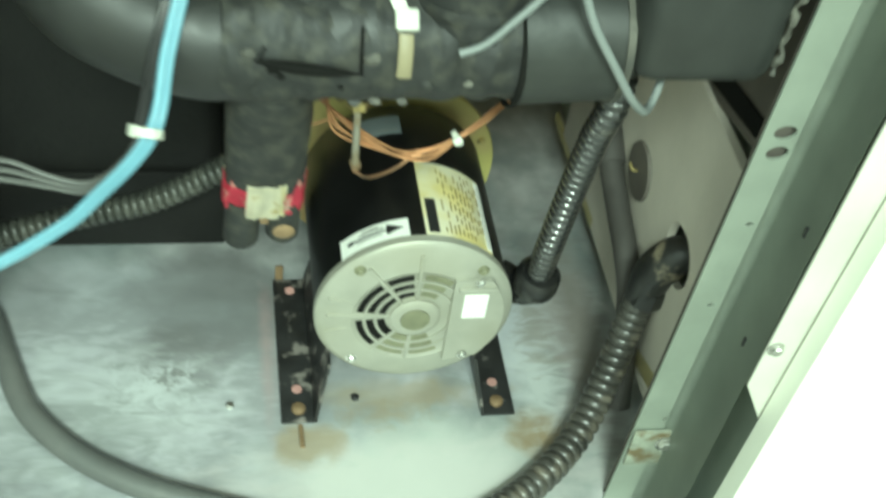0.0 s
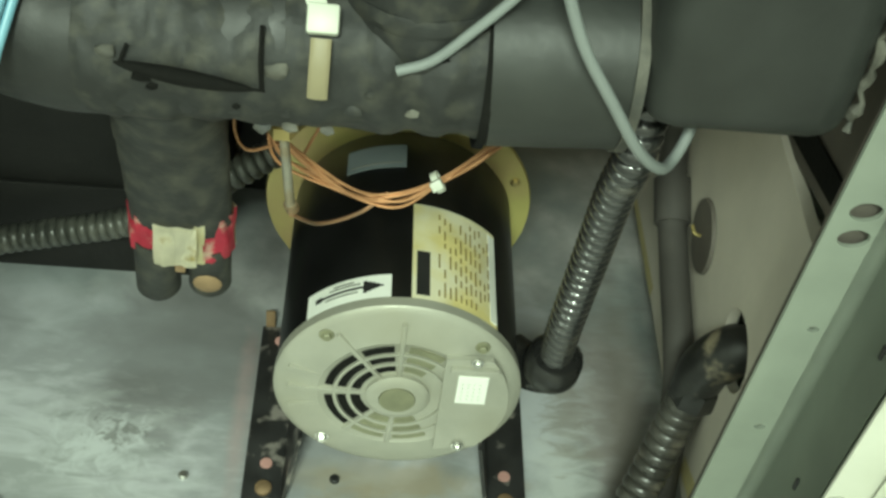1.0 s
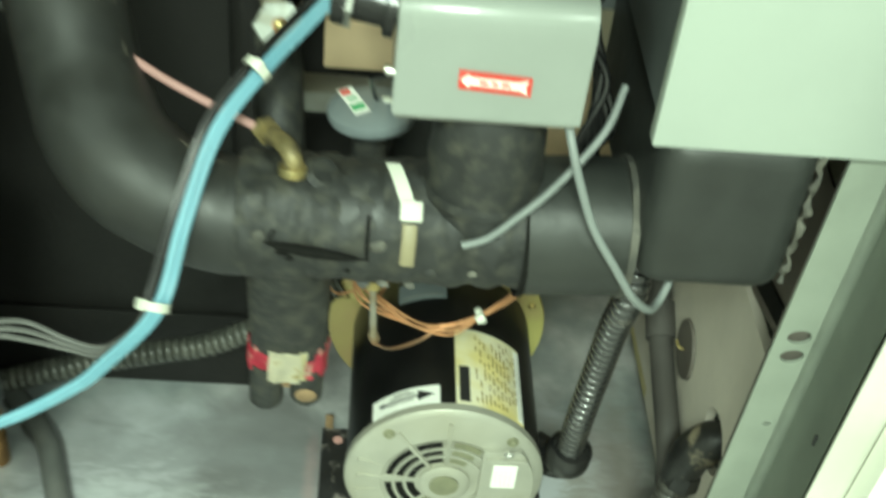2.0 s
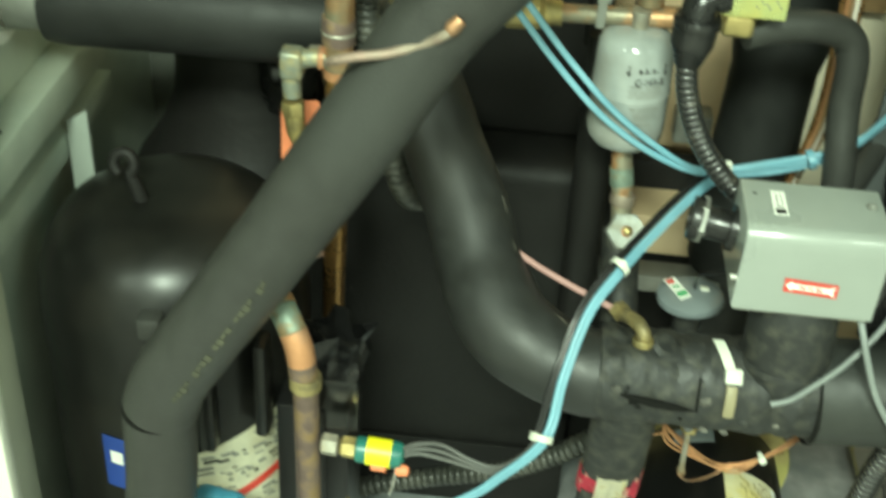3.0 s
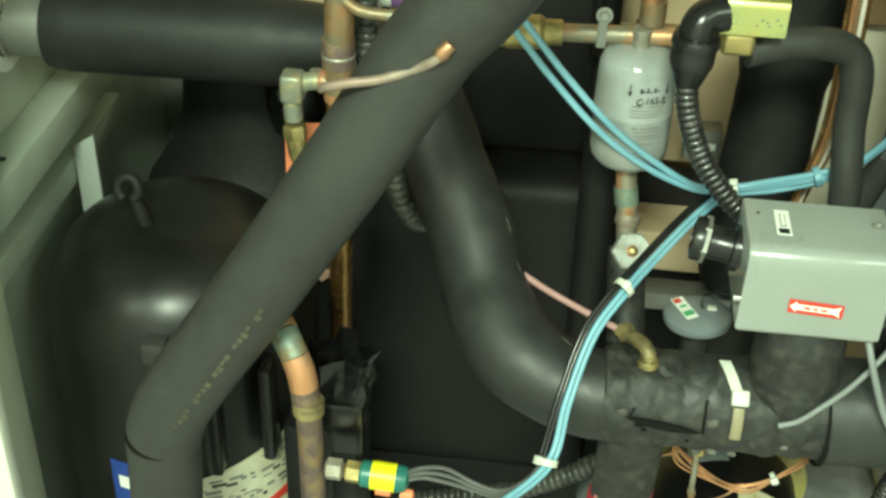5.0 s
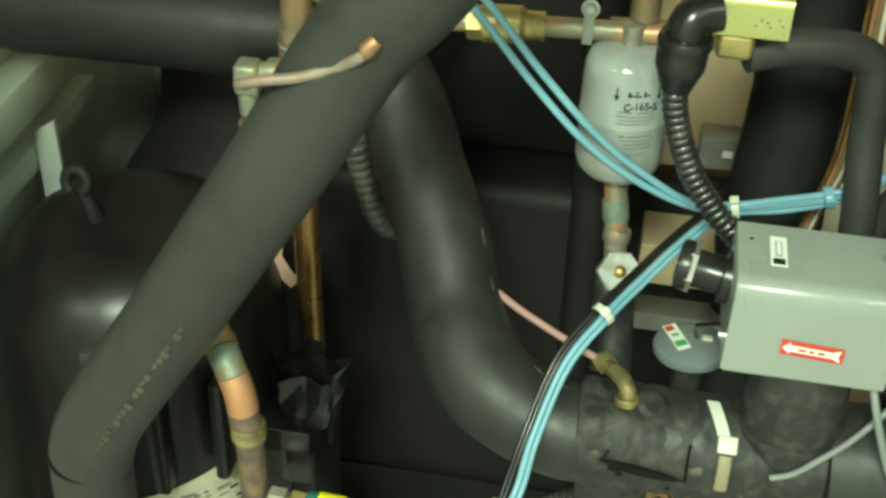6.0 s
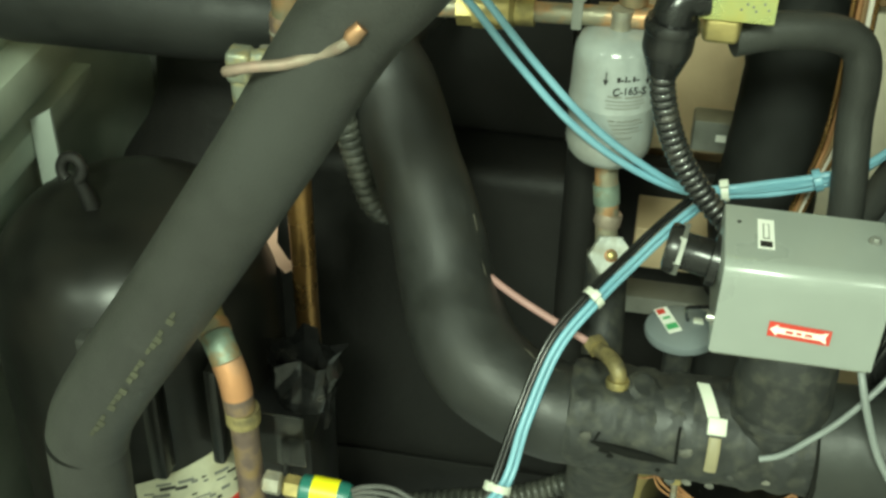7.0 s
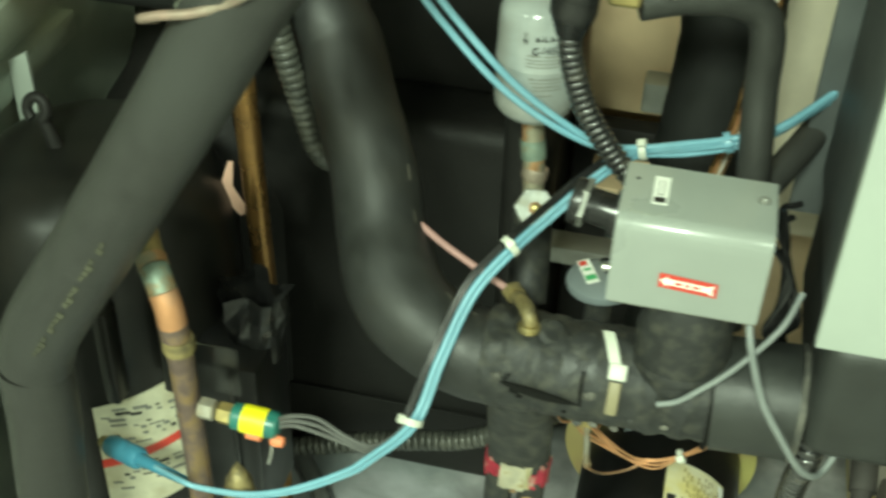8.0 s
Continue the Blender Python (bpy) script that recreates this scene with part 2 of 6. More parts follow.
CONCRETE = material("concrete", (0.3, 0.29, 0.27), 0.75, vary=0.15, scale=6, bump=0.3, bump_scale=40, second=(0.24, 0.23, 0.22), second_scale=1.5)
GREY_CAP = material("grey_cap", (0.2, 0.23, 0.24), 0.3, vary=0.06, bump=0.03, coat=0.2)


def clear_plastic():
    m = bpy.data.materials.new("clear_plastic")
    m.use_nodes = True
    b = m.node_tree.nodes["Principled BSDF"]
    b.inputs["Transmission Weight"].default_value = 1.0
    b.inputs["Roughness"].default_value = 0.12
    b.inputs["IOR"].default_value = 1.35
    b.inputs["Base Color"].default_value = (0.85, 0.88, 0.85, 1)
    return m


CLEAR = clear_plastic()


# ---- mesh helpers ----
def part(name, bm, mat, parent=None, label="", smooth=True):
    me = bpy.data.meshes.new(name)
    bmesh.ops.recalc_face_normals(bm, faces=bm.faces)
    bm.to_mesh(me)
    bm.free()
    for m in mat if isinstance(mat, (list, tuple)) else (mat,):
        me.materials.append(m)
    if smooth:
        me.polygons.foreach_set("use_smooth", [True] * len(me.polygons))
        me.set_sharp_from_angle(angle=radians(38))
    ob = new(name, me)
    if parent is not None:
        ob.parent = parent
    if label:
        tagged(ob, label)
    return ob


def rough_up(bm, amount, freq, seed=0.0):
    """Uneven, hand-cut surface: pushes the points in and out along their normals."""
    bm.normal_update()
    moved = [(v, v.normal * amount * (noise.noise(v.co * freq + Vector((seed, 0, 0))) + 0.5 * noise.noise(v.co * freq * 2.7 + Vector((0, seed, 3))))) for v in bm.verts]
    for v, d in moved:
        v.co += d
    return bm


def thing(name, label, category, group="", kind=""):
    return tagged(new(name), label, category, group, kind)


def spline(points, n=10):
    """A smooth line through the points."""
    p = [Vector(q) for q in points]
    if len(p) < 3:
        return [p[0].lerp(p[1], i / n) for i in range(n + 1)]
    p = [2 * p[0] - p[1]] + p + [2 * p[-1] - p[-2]]
    out = []
    for i in range(1, len(p) - 2):
        for k in range(n):
            t = k / n
            a, b, c, d = p[i - 1], p[i], p[i + 1], p[i + 2]
            out.append(0.5 * ((2 * b) + (c - a) * t + (2 * a - 5 * b + 4 * c - d) * t * t + (3 * b - a - 3 * c + d) * t ** 3))
    out.append(p[-2])
    return out


def frames(line):
    """Points of a line with two directions across it, carried along without twist."""
    tang = [(line[min(i + 1, len(line) - 1)] - line[max(i - 1, 0)]).normalized() for i in range(len(line))]
    up = Vector((0, 0, 1)) if abs(tang[0].z) < 0.9 else Vector((0, 1, 0))
    a = tang[0].cross(up).normalized()
    out = []
    for q, t in zip(line, tang):
        a = (a - t * a.dot(t)).normalized()
        out.append((q, a, t.cross(a)))
    return out


def sweep(line, radius, segs=16, bm=None, caps=True, flat=1.0):
    """A tube along the line; radius is a number or a function of the way along (0 to 1, and metres)."""
    bm = bm or bmesh.new()
    line = [Vector(q) for q in line]
    far, total = [0.0], 0.0
    for a, b in zip(line, line[1:]):
        total += (b - a).length
        far.append(total)
    rings = []
    for (q, a, b), d in zip(frames(line), far):
        r = radius(d / total, d) if callable(radius) else radius
        rings.append([bm.verts.new(q + (a * math.cos(2 * math.pi * k / segs) + b * flat * math.sin(2 * math.pi * k / segs)) * r) for k in range(segs)])
    for r0, r1 in zip(rings, rings[1:]):
        for k in range(segs):
            bm.faces.new((r0[k], r0[(k + 1) % segs], r1[(k + 1) % segs], r1[k]))
    if caps:
        bm.faces.new(rings[0])
        bm.faces.new(list(reversed(rings[-1])))
    return bm


def even(points, step):
    """The smooth line cut into even steps."""
    line = spline(points, 24)
    out, left = [line[0]], step
    for a, b in zip(line, line[1:]):
        seg = (b - a).length
        while seg >= left and seg > 1e-9:
            a = a.lerp(b, left / seg)
            out.append(a.copy())
            seg, left = (b - a).length, step
        left -= seg
    return out


def ribbed(points, radius, pitch, depth, segs=14, bm=None):
    """A corrugated hose or flexible conduit."""
    return sweep(even(points, pitch / 9), lambda f, d: radius - depth * (1 - math.sqrt(max(0.0, 1 - (2 * ((d / pitch) % 1.0) - 1) ** 2))), segs, bm)


def turned(axis):
    """The turn that takes z onto an axis; none for z itself."""
    a = Vector(axis).normalized()
    return Matrix.Identity(3) if a.z > 0.999 else a.to_track_quat("Z", "Y").to_matrix()


def lathe(profile, at, axis=(0, 0, 1), segs=32, bm=None):
    """A turned body: rows of (radius, distance along the axis)."""
    bm = bm or bmesh.new()
    turn = turned(axis)
    at = Vector(at)
    rings = []
    for r, h in profile:
        if r < 1e-6:
            rings.append([bm.verts.new(at + turn @ Vector((0, 0, h)))])
        else:
            rings.append([bm.verts.new(at + turn @ Vector((r * math.cos(2 * math.pi * k / segs), r * math.sin(2 * math.pi * k / segs), h))) for k in range(segs)])
    for a, b in zip(rings, rings[1:]):
        for k in range(segs):
            j = (k + 1) % segs
            if len(a) == 1 and len(b) == 1:
                continue
            if len(a) == 1:
                bm.faces.new((a[0], b[j], b[k]))
            elif len(b) == 1:
                bm.faces.new((a[k], a[j], b[0]))
            else:
                bm.faces.new((a[k], a[j], b[j], b[k]))
    hollow = tuple(profile[0]) == tuple(profile[-1])
    if len(rings[0]) > 1 and not hollow:
        bm.faces.new(list(reversed(rings[0])))
    if len(rings[-1]) > 1 and not hollow:
        bm.faces.new(rings[-1])
    return bm


def box(lo, hi, bevel=0.0, bm=None, m=None, segs=2):
    """A box between two corners, with rounded edges."""
    own = bmesh.new()
    bmesh.ops.create_cube(own, size=1.0)
    lo, hi = Vector(lo), Vector(hi)
    size, mid = hi - lo, (hi + lo) / 2
    for v in own.verts:
        v.co = Vector((v.co.x * size.x, v.co.y * size.y, v.co.z * size.z)) + mid
    if bevel:
        bmesh.ops.bevel(own, geom=own.edges[:], offset=bevel, segments=segs, affect="EDGES", profile=0.5)
    if m is not None:
        own.transform(m)
    if bm is None:
        return own
    tmp = bpy.data.meshes.new("tmp")
    own.to_mesh(tmp)
    own.free()
    bm.from_mesh(tmp)
    bpy.data.meshes.remove(tmp)
    return bm


def prism(outline, along, thick, bm=None):
    """A flat plate: an outline of points, made thick along a direction."""
    bm = bm or bmesh.new()
    d = Vector(along).normalized() * thick
    a = [bm.verts.new(Vector(q)) for q in outline]
    b = [bm.verts.new(Vector(q) + d) for q in outline]
    bm.faces.new(a)
    bm.faces.new(list(reversed(b)))
    for k in range(len(a)):
        j = (k + 1) % len(a)
        bm.faces.new((a[k], b[k], b[j], a[j]))
    return bm


def plate_with_holes(lo, hi, holes, mat_plane, thick, name, mat, parent, segs=28):
    """A sheet in its own plane (u, v), with round or oval holes (u, v, ru, rv), through its thickness."""
    bm = bmesh.new()
    corners = [(lo[0], lo[1]), (hi[0], lo[1]), (hi[0], hi[1]), (lo[0], hi[1])]
    edges = []
    ring = [bm.verts.new((u, v, 0)) for u, v in corners]
    edges += [bm.edges.new((ring[k], ring[(k + 1) % 4])) for k in range(4)]
    for u, v, ru, rv in holes:
        h = [bm.verts.new((u + ru * math.cos(2 * math.pi * k / segs), v + rv * math.sin(2 * math.pi * k / segs), 0)) for k in range(segs)]
        edges += [bm.edges.new((h[k], h[(k + 1) % segs])) for k in range(segs)]
    bmesh.ops.triangle_fill(bm, use_beauty=True, use_dissolve=False, edges=edges)
    got = bmesh.ops.extrude_face_region(bm, geom=bm.faces[:])
    bmesh.ops.translate(bm, vec=(0, 0, -thick), verts=[v for v in got["geom"] if isinstance(v, bmesh.types.BMVert)])
    bm.transform(mat_plane)
    return part(name, bm, mat, parent, smooth=False)


def plane_matrix(origin, u, v):
    """Takes (u, v, 0) into the world."""
    u, v = Vector(u).normalized(), Vector(v).normalized()
    w = u.cross(v).normalized()
    return Matrix(((u.x, v.x, w.x, origin[0]), (u.y, v.y, w.y, origin[1]), (u.z, v.z, w.z, origin[2]), (0, 0, 0, 1)))


def letters(name, text, size, m, mat, parent, squash=1.0):
    """Flat lettering in Blender's own font, as a mesh, centred on m's origin."""
    cu = bpy.data.curves.new(name, "FONT")
    cu.body, cu.size, cu.align_x, cu.align_y, cu.extrude, cu.offset = text, size, "CENTER", "CENTER", 0.00012, size * 0.014
    tmp = bpy.data.objects.new(name, cu)
    scene.collection.objects.link(tmp)
    me = bpy.data.meshes.new_from_object(tmp.evaluated_get(bpy.context.evaluated_depsgraph_get()))
    bpy.data.objects.remove(tmp)
    me.transform(m @ Matrix.Diagonal((squash, 1, 1, 1)))
    me.materials.clear()
    me.materials.append(mat)
    ob = new(name, me)
    ob.parent = parent
    return ob


def bars(rows, m, name, mat, parent, thick=0.0002):
    """Flat printed bars (u0, v0, u1, v1) on a plane."""
    bm = bmesh.new()
    for u0, v0, u1, v1 in rows:
        box((u0, v0, 0), (u1, v1, thick), 0, bm)
    bm.transform(m)
    return part(name, bm, mat, parent, smooth=False)


def curved_label(at, axis, r, ang0, ang1, h0, h1, name, mat, parent, thick=0.0006, n=14, slant=0.0):
    """A label wrapped on a cylinder: angles in degrees round the axis, heights along it."""
    bm = bmesh.new()
    turn = turned(axis)
    at = Vector(at)
    grid = []
    for rr in (r, r + thick):
        for h in (h0, h1):
            grid.append([bm.verts.new(at + turn @ Vector((rr * math.cos(radians(ang0 + (ang1 - ang0) * k / n)), rr * math.sin(radians(ang0 + (ang1 - ang0) * k / n)), h + slant * k / n))) for k in range(n + 1)])
    a, b, c, d = grid
    for k in range(n):
        for p, q in ((a, b), (c, d), (a, c), (b, d)):
            bm.faces.new((p[k], p[k + 1], q[k + 1], q[k]))
    for k in (0, n):
        bm.faces.new((a[k], b[k], d[k], c[k]))
    return part(name, bm, mat, parent)


def cable_tie(place, direction, radius, parent_name="cable_tie", label="white nylon cable tie round a bundle of tubes", head=(0.3, -1, 0.2), mat=None, w=0.0028):
    """A strap round a bundle, with its square head and cut tail."""
    mat = mat or NYLON
    t = thing(parent_name, label, "cable tie", "cable ties")
    d = Vector(direction).normalized()
    part("strap", lathe([(radius, -w), (radius + 0.0012, -w), (radius + 0.0012, w), (radius, w), (radius, -w)], place, d, 24), mat, t)
    h = Vector(head)
    h = (h - d * h.dot(d)).normalized()
    m = plane_matrix(Vector(place) + h * (radius + 0.002), d, h.cross(d))
    part("head", box((-0.0035, -0.003, -0.0025), (0.0035, 0.003, 0.0025), 0.0008, m=m), mat, t)
    return t


def screw(place, axis, r, parent, mat=None, name="screw"):
    """A hexagon-head screw with its washer."""
    bm = lathe([(r * 1.5, 0), (r * 1.5, r * 0.25), (r * 1.35, r * 0.3)], place, axis, 20)
    lathe([(r, r * 0.25), (r, r * 0.9), (r * 0.8, r * 1.1)], place, axis, 6, bm)
    return part(name, bm, mat or STEEL, parent)

# ---- the room ----
def slab(name, lo, hi, mat, bevel=0.0):
    return tagged(part(name, box(lo, hi, bevel), mat, smooth=False), kind="structure")


# Unseen shell, added to close the place; its pale walls bounce fill light.
slab("floor", (-3.5, -4.0, -0.35), (3.5, 1.6, -0.12), CONCRETE)
slab("ceiling", (-3.5, -4.0, 2.62), (3.5, 1.6, 2.75), ROOM)
slab("wall_north", (-3.5, 1.6, -0.35), (3.5, 1.75, 2.75), ROOM)
slab("wall_south", (-3.5, -4.15, -0.35), (3.5, -4.0, 2.75), ROOM)
slab("wall_west", (-3.65, -4.0, -0.35), (-3.5, 1.6, 2.75), ROOM)
slab("wall_east", (3.5, -4.0, -0.35), (3.65, 1.6, 2.75), ROOM)

# ---- the cabinet ----
cabinet = thing("equipment_cabinet", "opened sheet-metal equipment cabinet with a stained galvanised base pan", "cabinet")
WEST, EAST, BACK, TOPZ = -0.70, 0.276, 0.46, 1.75


def base_pan():
    bm = bmesh.new()
    nx, ny = 60, 46
    x0, x1, y0, y1 = WEST, 0.30, -0.34, BACK
    grid = []
    for j in range(ny + 1):
        row = []
        for i in range(nx + 1):
            x, y = x0 + (x1 - x0) * i / nx, y0 + (y1 - y0) * j / ny
            z = 0.0012 * (noise.noise(Vector((x * 6, y * 6, 1.3))) - 0.4)
            row.append(bm.verts.new((x, y, min(z, -0.0002))))
        grid.append(row)
    for j in range(ny):
        for i in range(nx):
            bm.faces.new((grid[j][i], grid[j][i + 1], grid[j + 1][i + 1], grid[j + 1][i]))
    got = bmesh.ops.extrude_face_region(bm, geom=bm.faces[:])
    bmesh.ops.translate(bm, vec=(0, 0, -0.1), verts=[v for v in got["geom"] if isinstance(v, bmesh.types.BMVert)])
    return bm


def pan_material():
    """Zinc sheet with whitish bloom, grey water marks, brown rust, a pink primer trace beside the rail and a painted
    reflection at the back left.
    """
    m = GALV.copy()
    m.name = "stained_pan"
    nt = m.node_tree
    b = nt.nodes["Principled BSDF"]
    b.inputs["Metallic"].default_value = 0.15
    tc = next(n for n in nt.nodes if n.type == "TEX_COORD")
    last = b.inputs["Base Color"].links[0].from_socket

    def blotch(colour, centre, size, scale, edge, strength, stretch=None, swirl=0.4, level=1.75):
        nonlocal last
        mp = nt.nodes.new("ShaderNodeMapping")
        mp.inputs["Location"].default_value = [-c / s for c, s in zip(centre, size)]
        mp.inputs["Scale"].default_value = [1 / s for s in size]
        nt.links.new(tc.outputs["Object"], mp.inputs["Vector"])
        ns = nt.nodes.new("ShaderNodeTexNoise")
        ns.inputs["Scale"].default_value, ns.inputs["Detail"].default_value, ns.inputs["Distortion"].default_value = scale, 7.0, swirl
        if stretch:
            st = nt.nodes.new("ShaderNodeMapping")
            st.inputs["Rotation"].default_value = (0, 0, radians(stretch[1]))
            st.inputs["Scale"].default_value = (1, stretch[0], 1)
            nt.links.new(tc.outputs["Object"], st.inputs["Vector"])
            nt.links.new(st.outputs["Vector"], ns.inputs["Vector"])
        else:
            nt.links.new(tc.outputs["Object"], ns.inputs["Vector"])
        ln = nt.nodes.new("ShaderNodeVectorMath")
        ln.operation = "LENGTH"
        nt.links.new(mp.outputs["Vector"], ln.inputs[0])
        add = nt.nodes.new("ShaderNodeMath")
        add.operation = "MULTIPLY_ADD"
        nt.links.new(ns.outputs["Fac"], add.inputs[0])
        add.inputs[1].default_value = 1.6
        nt.links.new(ln.outputs["Value"], add.inputs[2])
        mr = nt.nodes.new("ShaderNodeMapRange")
        mr.inputs["From Min"].default_value, mr.inputs["From Max"].default_value = level + edge, level - edge
        mr.inputs["To Max"].default_value = strength
        nt.links.new(add.outputs["Value"], mr.inputs["Value"])
        mix = nt.nodes.new("ShaderNodeMix")
        mix.data_type = "RGBA"
        nt.links.new(mr.outputs["Result"], mix.inputs[0])
        nt.links.new(last, mix.inputs[6])
        mix.inputs[7].default_value = (*colour, 1)
        last = mix.outputs[2]

    blotch((0.466, 0.49, 0.51), (-0.22, -0.01, 0), (0.12, 0.08, 1), 24, 0.6, 0.8)
    # Pale back-left patch: the sheet's glossy reflection put into its colour.
    blotch((0.504, 0.533, 0.561), (-0.24, 0.12, 0), (0.09, 0.05, 1), 20, 0.4, 0.7)
    blotch((0.233, 0.232, 0.221), (-0.26, -0.06, 0), (0.1, 0.05, 1), 45, 0.35, 0.55)
    blotch((0.582, 0.593, 0.612), (-0.19, 0.03, 0), (0.06, 0.04, 1), 90, 0.35, 0.6)
    blotch((0.155, 0.155, 0.153), (-0.2, 0.02, 0), (0.07, 0.05, 1), 110, 0.4, 0.35)
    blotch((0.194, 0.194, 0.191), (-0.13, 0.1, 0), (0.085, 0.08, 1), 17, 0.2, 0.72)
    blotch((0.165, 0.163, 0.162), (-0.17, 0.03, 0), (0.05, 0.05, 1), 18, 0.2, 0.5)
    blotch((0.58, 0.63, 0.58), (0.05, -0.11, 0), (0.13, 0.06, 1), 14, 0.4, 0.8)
    blotch((0.543, 0.55, 0.561), (0.17, 0.06, 0), (0.03, 0.09, 1), 25, 0.4, 0.8)
    blotch((0.36, 0.27, 0.14), (-0.05, -0.075, 0), (0.035, 0.025, 1), 30, 0.25, 0.75)
    blotch((0.4, 0.32, 0.2), (0.04, -0.02, 0), (0.09, 0.018, 1), 30, 0.3, 0.6)
    blotch((0.36, 0.27, 0.16), (0.17, -0.07, 0), (0.03, 0.03, 1), 30, 0.25, 0.6)
    blotch((0.42, 0.27, 0.27), (-0.079, 0.03, 0), (0.008, 0.09, 1), 24, 0.4, 0.6)
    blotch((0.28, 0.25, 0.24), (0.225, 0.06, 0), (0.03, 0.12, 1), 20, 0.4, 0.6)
    blotch((0.553, 0.585, 0.612), (-0.2, -0.01, 0), (0.18, 0.12, 1), 13, 0.5, 0.75, (2, 35))
    blotch((0.272, 0.275, 0.285), (-0.22, 0.0, 0), (0.2, 0.13, 1), 22, 0.28, 0.65, (1.8, 40))
    blotch((0.64, 0.654, 0.68), (-0.24, -0.02, 0), (0.13, 0.08, 1), 45, 0.3, 0.6, (2.4, 30))
    blotch((0.291, 0.31, 0.323), (-0.27, -0.08, 0), (0.08, 0.05, 1), 70, 0.3, 0.5, (1.6, 20))
    blotch((0.582, 0.611, 0.654), (0.15, 0.08, 0), (0.05, 0.1, 1), 35, 0.4, 0.75, (2, 80))
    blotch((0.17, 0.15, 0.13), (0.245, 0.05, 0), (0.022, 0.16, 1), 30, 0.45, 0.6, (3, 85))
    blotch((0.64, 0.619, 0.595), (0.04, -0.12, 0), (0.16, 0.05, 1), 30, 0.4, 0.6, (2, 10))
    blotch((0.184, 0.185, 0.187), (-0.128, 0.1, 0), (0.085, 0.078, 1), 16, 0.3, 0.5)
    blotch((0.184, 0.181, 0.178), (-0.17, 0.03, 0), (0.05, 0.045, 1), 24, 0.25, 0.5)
    blotch((0.36, 0.27, 0.14), (-0.05, -0.075, 0), (0.03, 0.022, 1), 30, 0.25, 0.5)
    blotch((0.62, 0.65, 0.65), (-0.24, -0.03, 0), (0.2, 0.13, 1), 9, 0.3, 0.7, (3.0, 48), 1.8, 1.15)
    blotch((0.27, 0.285, 0.28), (-0.25, -0.04, 0), (0.22, 0.14, 1), 14, 0.22, 0.6, (2.6, 55), 2.2, 1.1)
    blotch((0.66, 0.69, 0.7), (-0.19, -0.0, 0), (0.08, 0.055, 1), 75, 0.25, 0.8, None, 1.0, 1.15)
    blotch((0.2, 0.2, 0.19), (-0.175, 0.01, 0), (0.07, 0.045, 1), 110, 0.12, 0.7, None, 1.0, 0.95)
    blotch((0.5, 0.36, 0.36), (-0.081, 0.03, 0), (0.009, 0.1, 1), 40, 0.5, 0.45, None, 0.6, 1.3)
    blotch((0.62, 0.65, 0.64), (0.18, -0.01, 0), (0.05, 0.1, 1), 22, 0.3, 0.75, (2, 70), 1.8, 1.2)
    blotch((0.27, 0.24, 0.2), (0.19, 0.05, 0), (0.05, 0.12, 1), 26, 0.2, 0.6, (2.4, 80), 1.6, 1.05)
    blotch((0.33, 0.24, 0.12), (0.17, -0.075, 0), (0.05, 0.03, 1), 50, 0.3, 0.6, None, 1.0, 1.15)
    blotch((0.36, 0.27, 0.14), (0.03, -0.045, 0), (0.09, 0.03, 1), 45, 0.3, 0.5, None, 1.0, 1.1)
    nt.links.new(last, b.inputs["Base Color"])
    return m


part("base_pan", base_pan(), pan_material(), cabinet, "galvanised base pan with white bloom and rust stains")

# West side panel, with the round pipe opening.
plate_with_holes((-0.30, -0.11), (BACK, TOPZ), [(0.060, 0.701, 0.033, 0.033)], plane_matrix((WEST + 0.012, 0, 0), (0, 1, 0), (0, 0, 1)), 0.012,
                 "side_panel", WALL_PAINT, cabinet)
# Added white disc in place of the bright outside showing round the pipe.
part("pipe_escutcheon", lathe([(0.03, 0), (0.0435, 0), (0.0435, 0.002), (0.03, 0.002), (0.03, 0)], (WEST + 0.0125, 0.06, 0.701), (1, 0, 0), 40), WHITE, cabinet, "added white disc standing for brightness through the pipe opening")
part("side_rail", box((WEST + 0.012, -0.11, 0.5675), (-0.6535, 0.215, 0.609), 0.0025), WALL_PAINT, cabinet)
part("side_rail", box((WEST + 0.012, -0.11, 0.50), (-0.667, 0.26, 0.53), 0.0025), WALL_PAINT, cabinet)
part("rail_screw", lathe([(0.004, 0), (0.004, 0.001), (0.002, 0.0015)], (-0.670, -0.0225, 0.609), (0, 0, 1), 14), INK, cabinet)
part("bracket_plate", prism([(-0.6655, 0.118, 0.36), (-0.642, 0.118, 0.36), (-0.644, 0.118, 0.557), (-0.666, 0.118, 0.543)], (0, 1, 0), 0.004), PANEL_GREY, cabinet, smooth=False)
# West front post.
part("front_post", box((WEST - 0.03, -0.168, -0.11), (-0.6395, -0.119, TOPZ), 0.003), POST_LIT, cabinet)
part("front_trim", box((WEST - 0.16, -0.188, -0.11), (-0.632, -0.170, TOPZ), 0.003), CREAM, cabinet, "cream front trim")

# Back: black lining with tan board above.
part("back_lining", box((WEST + 0.012, BACK - 0.008, -0.11), (-0.545, BACK - 0.001, TOPZ), 0), LINING, cabinet, "dark grey lining", smooth=False)
part("back_panel", box((WEST, BACK, -0.11), (EAST + 0.03, BACK + 0.012, TOPZ), 0), TAN, cabinet, smooth=False)
part("top_panel", box((WEST, -0.115, TOPZ), (EAST + 0.03, BACK + 0.012, TOPZ + 0.012), 0), WALL_PAINT, cabinet, smooth=False)

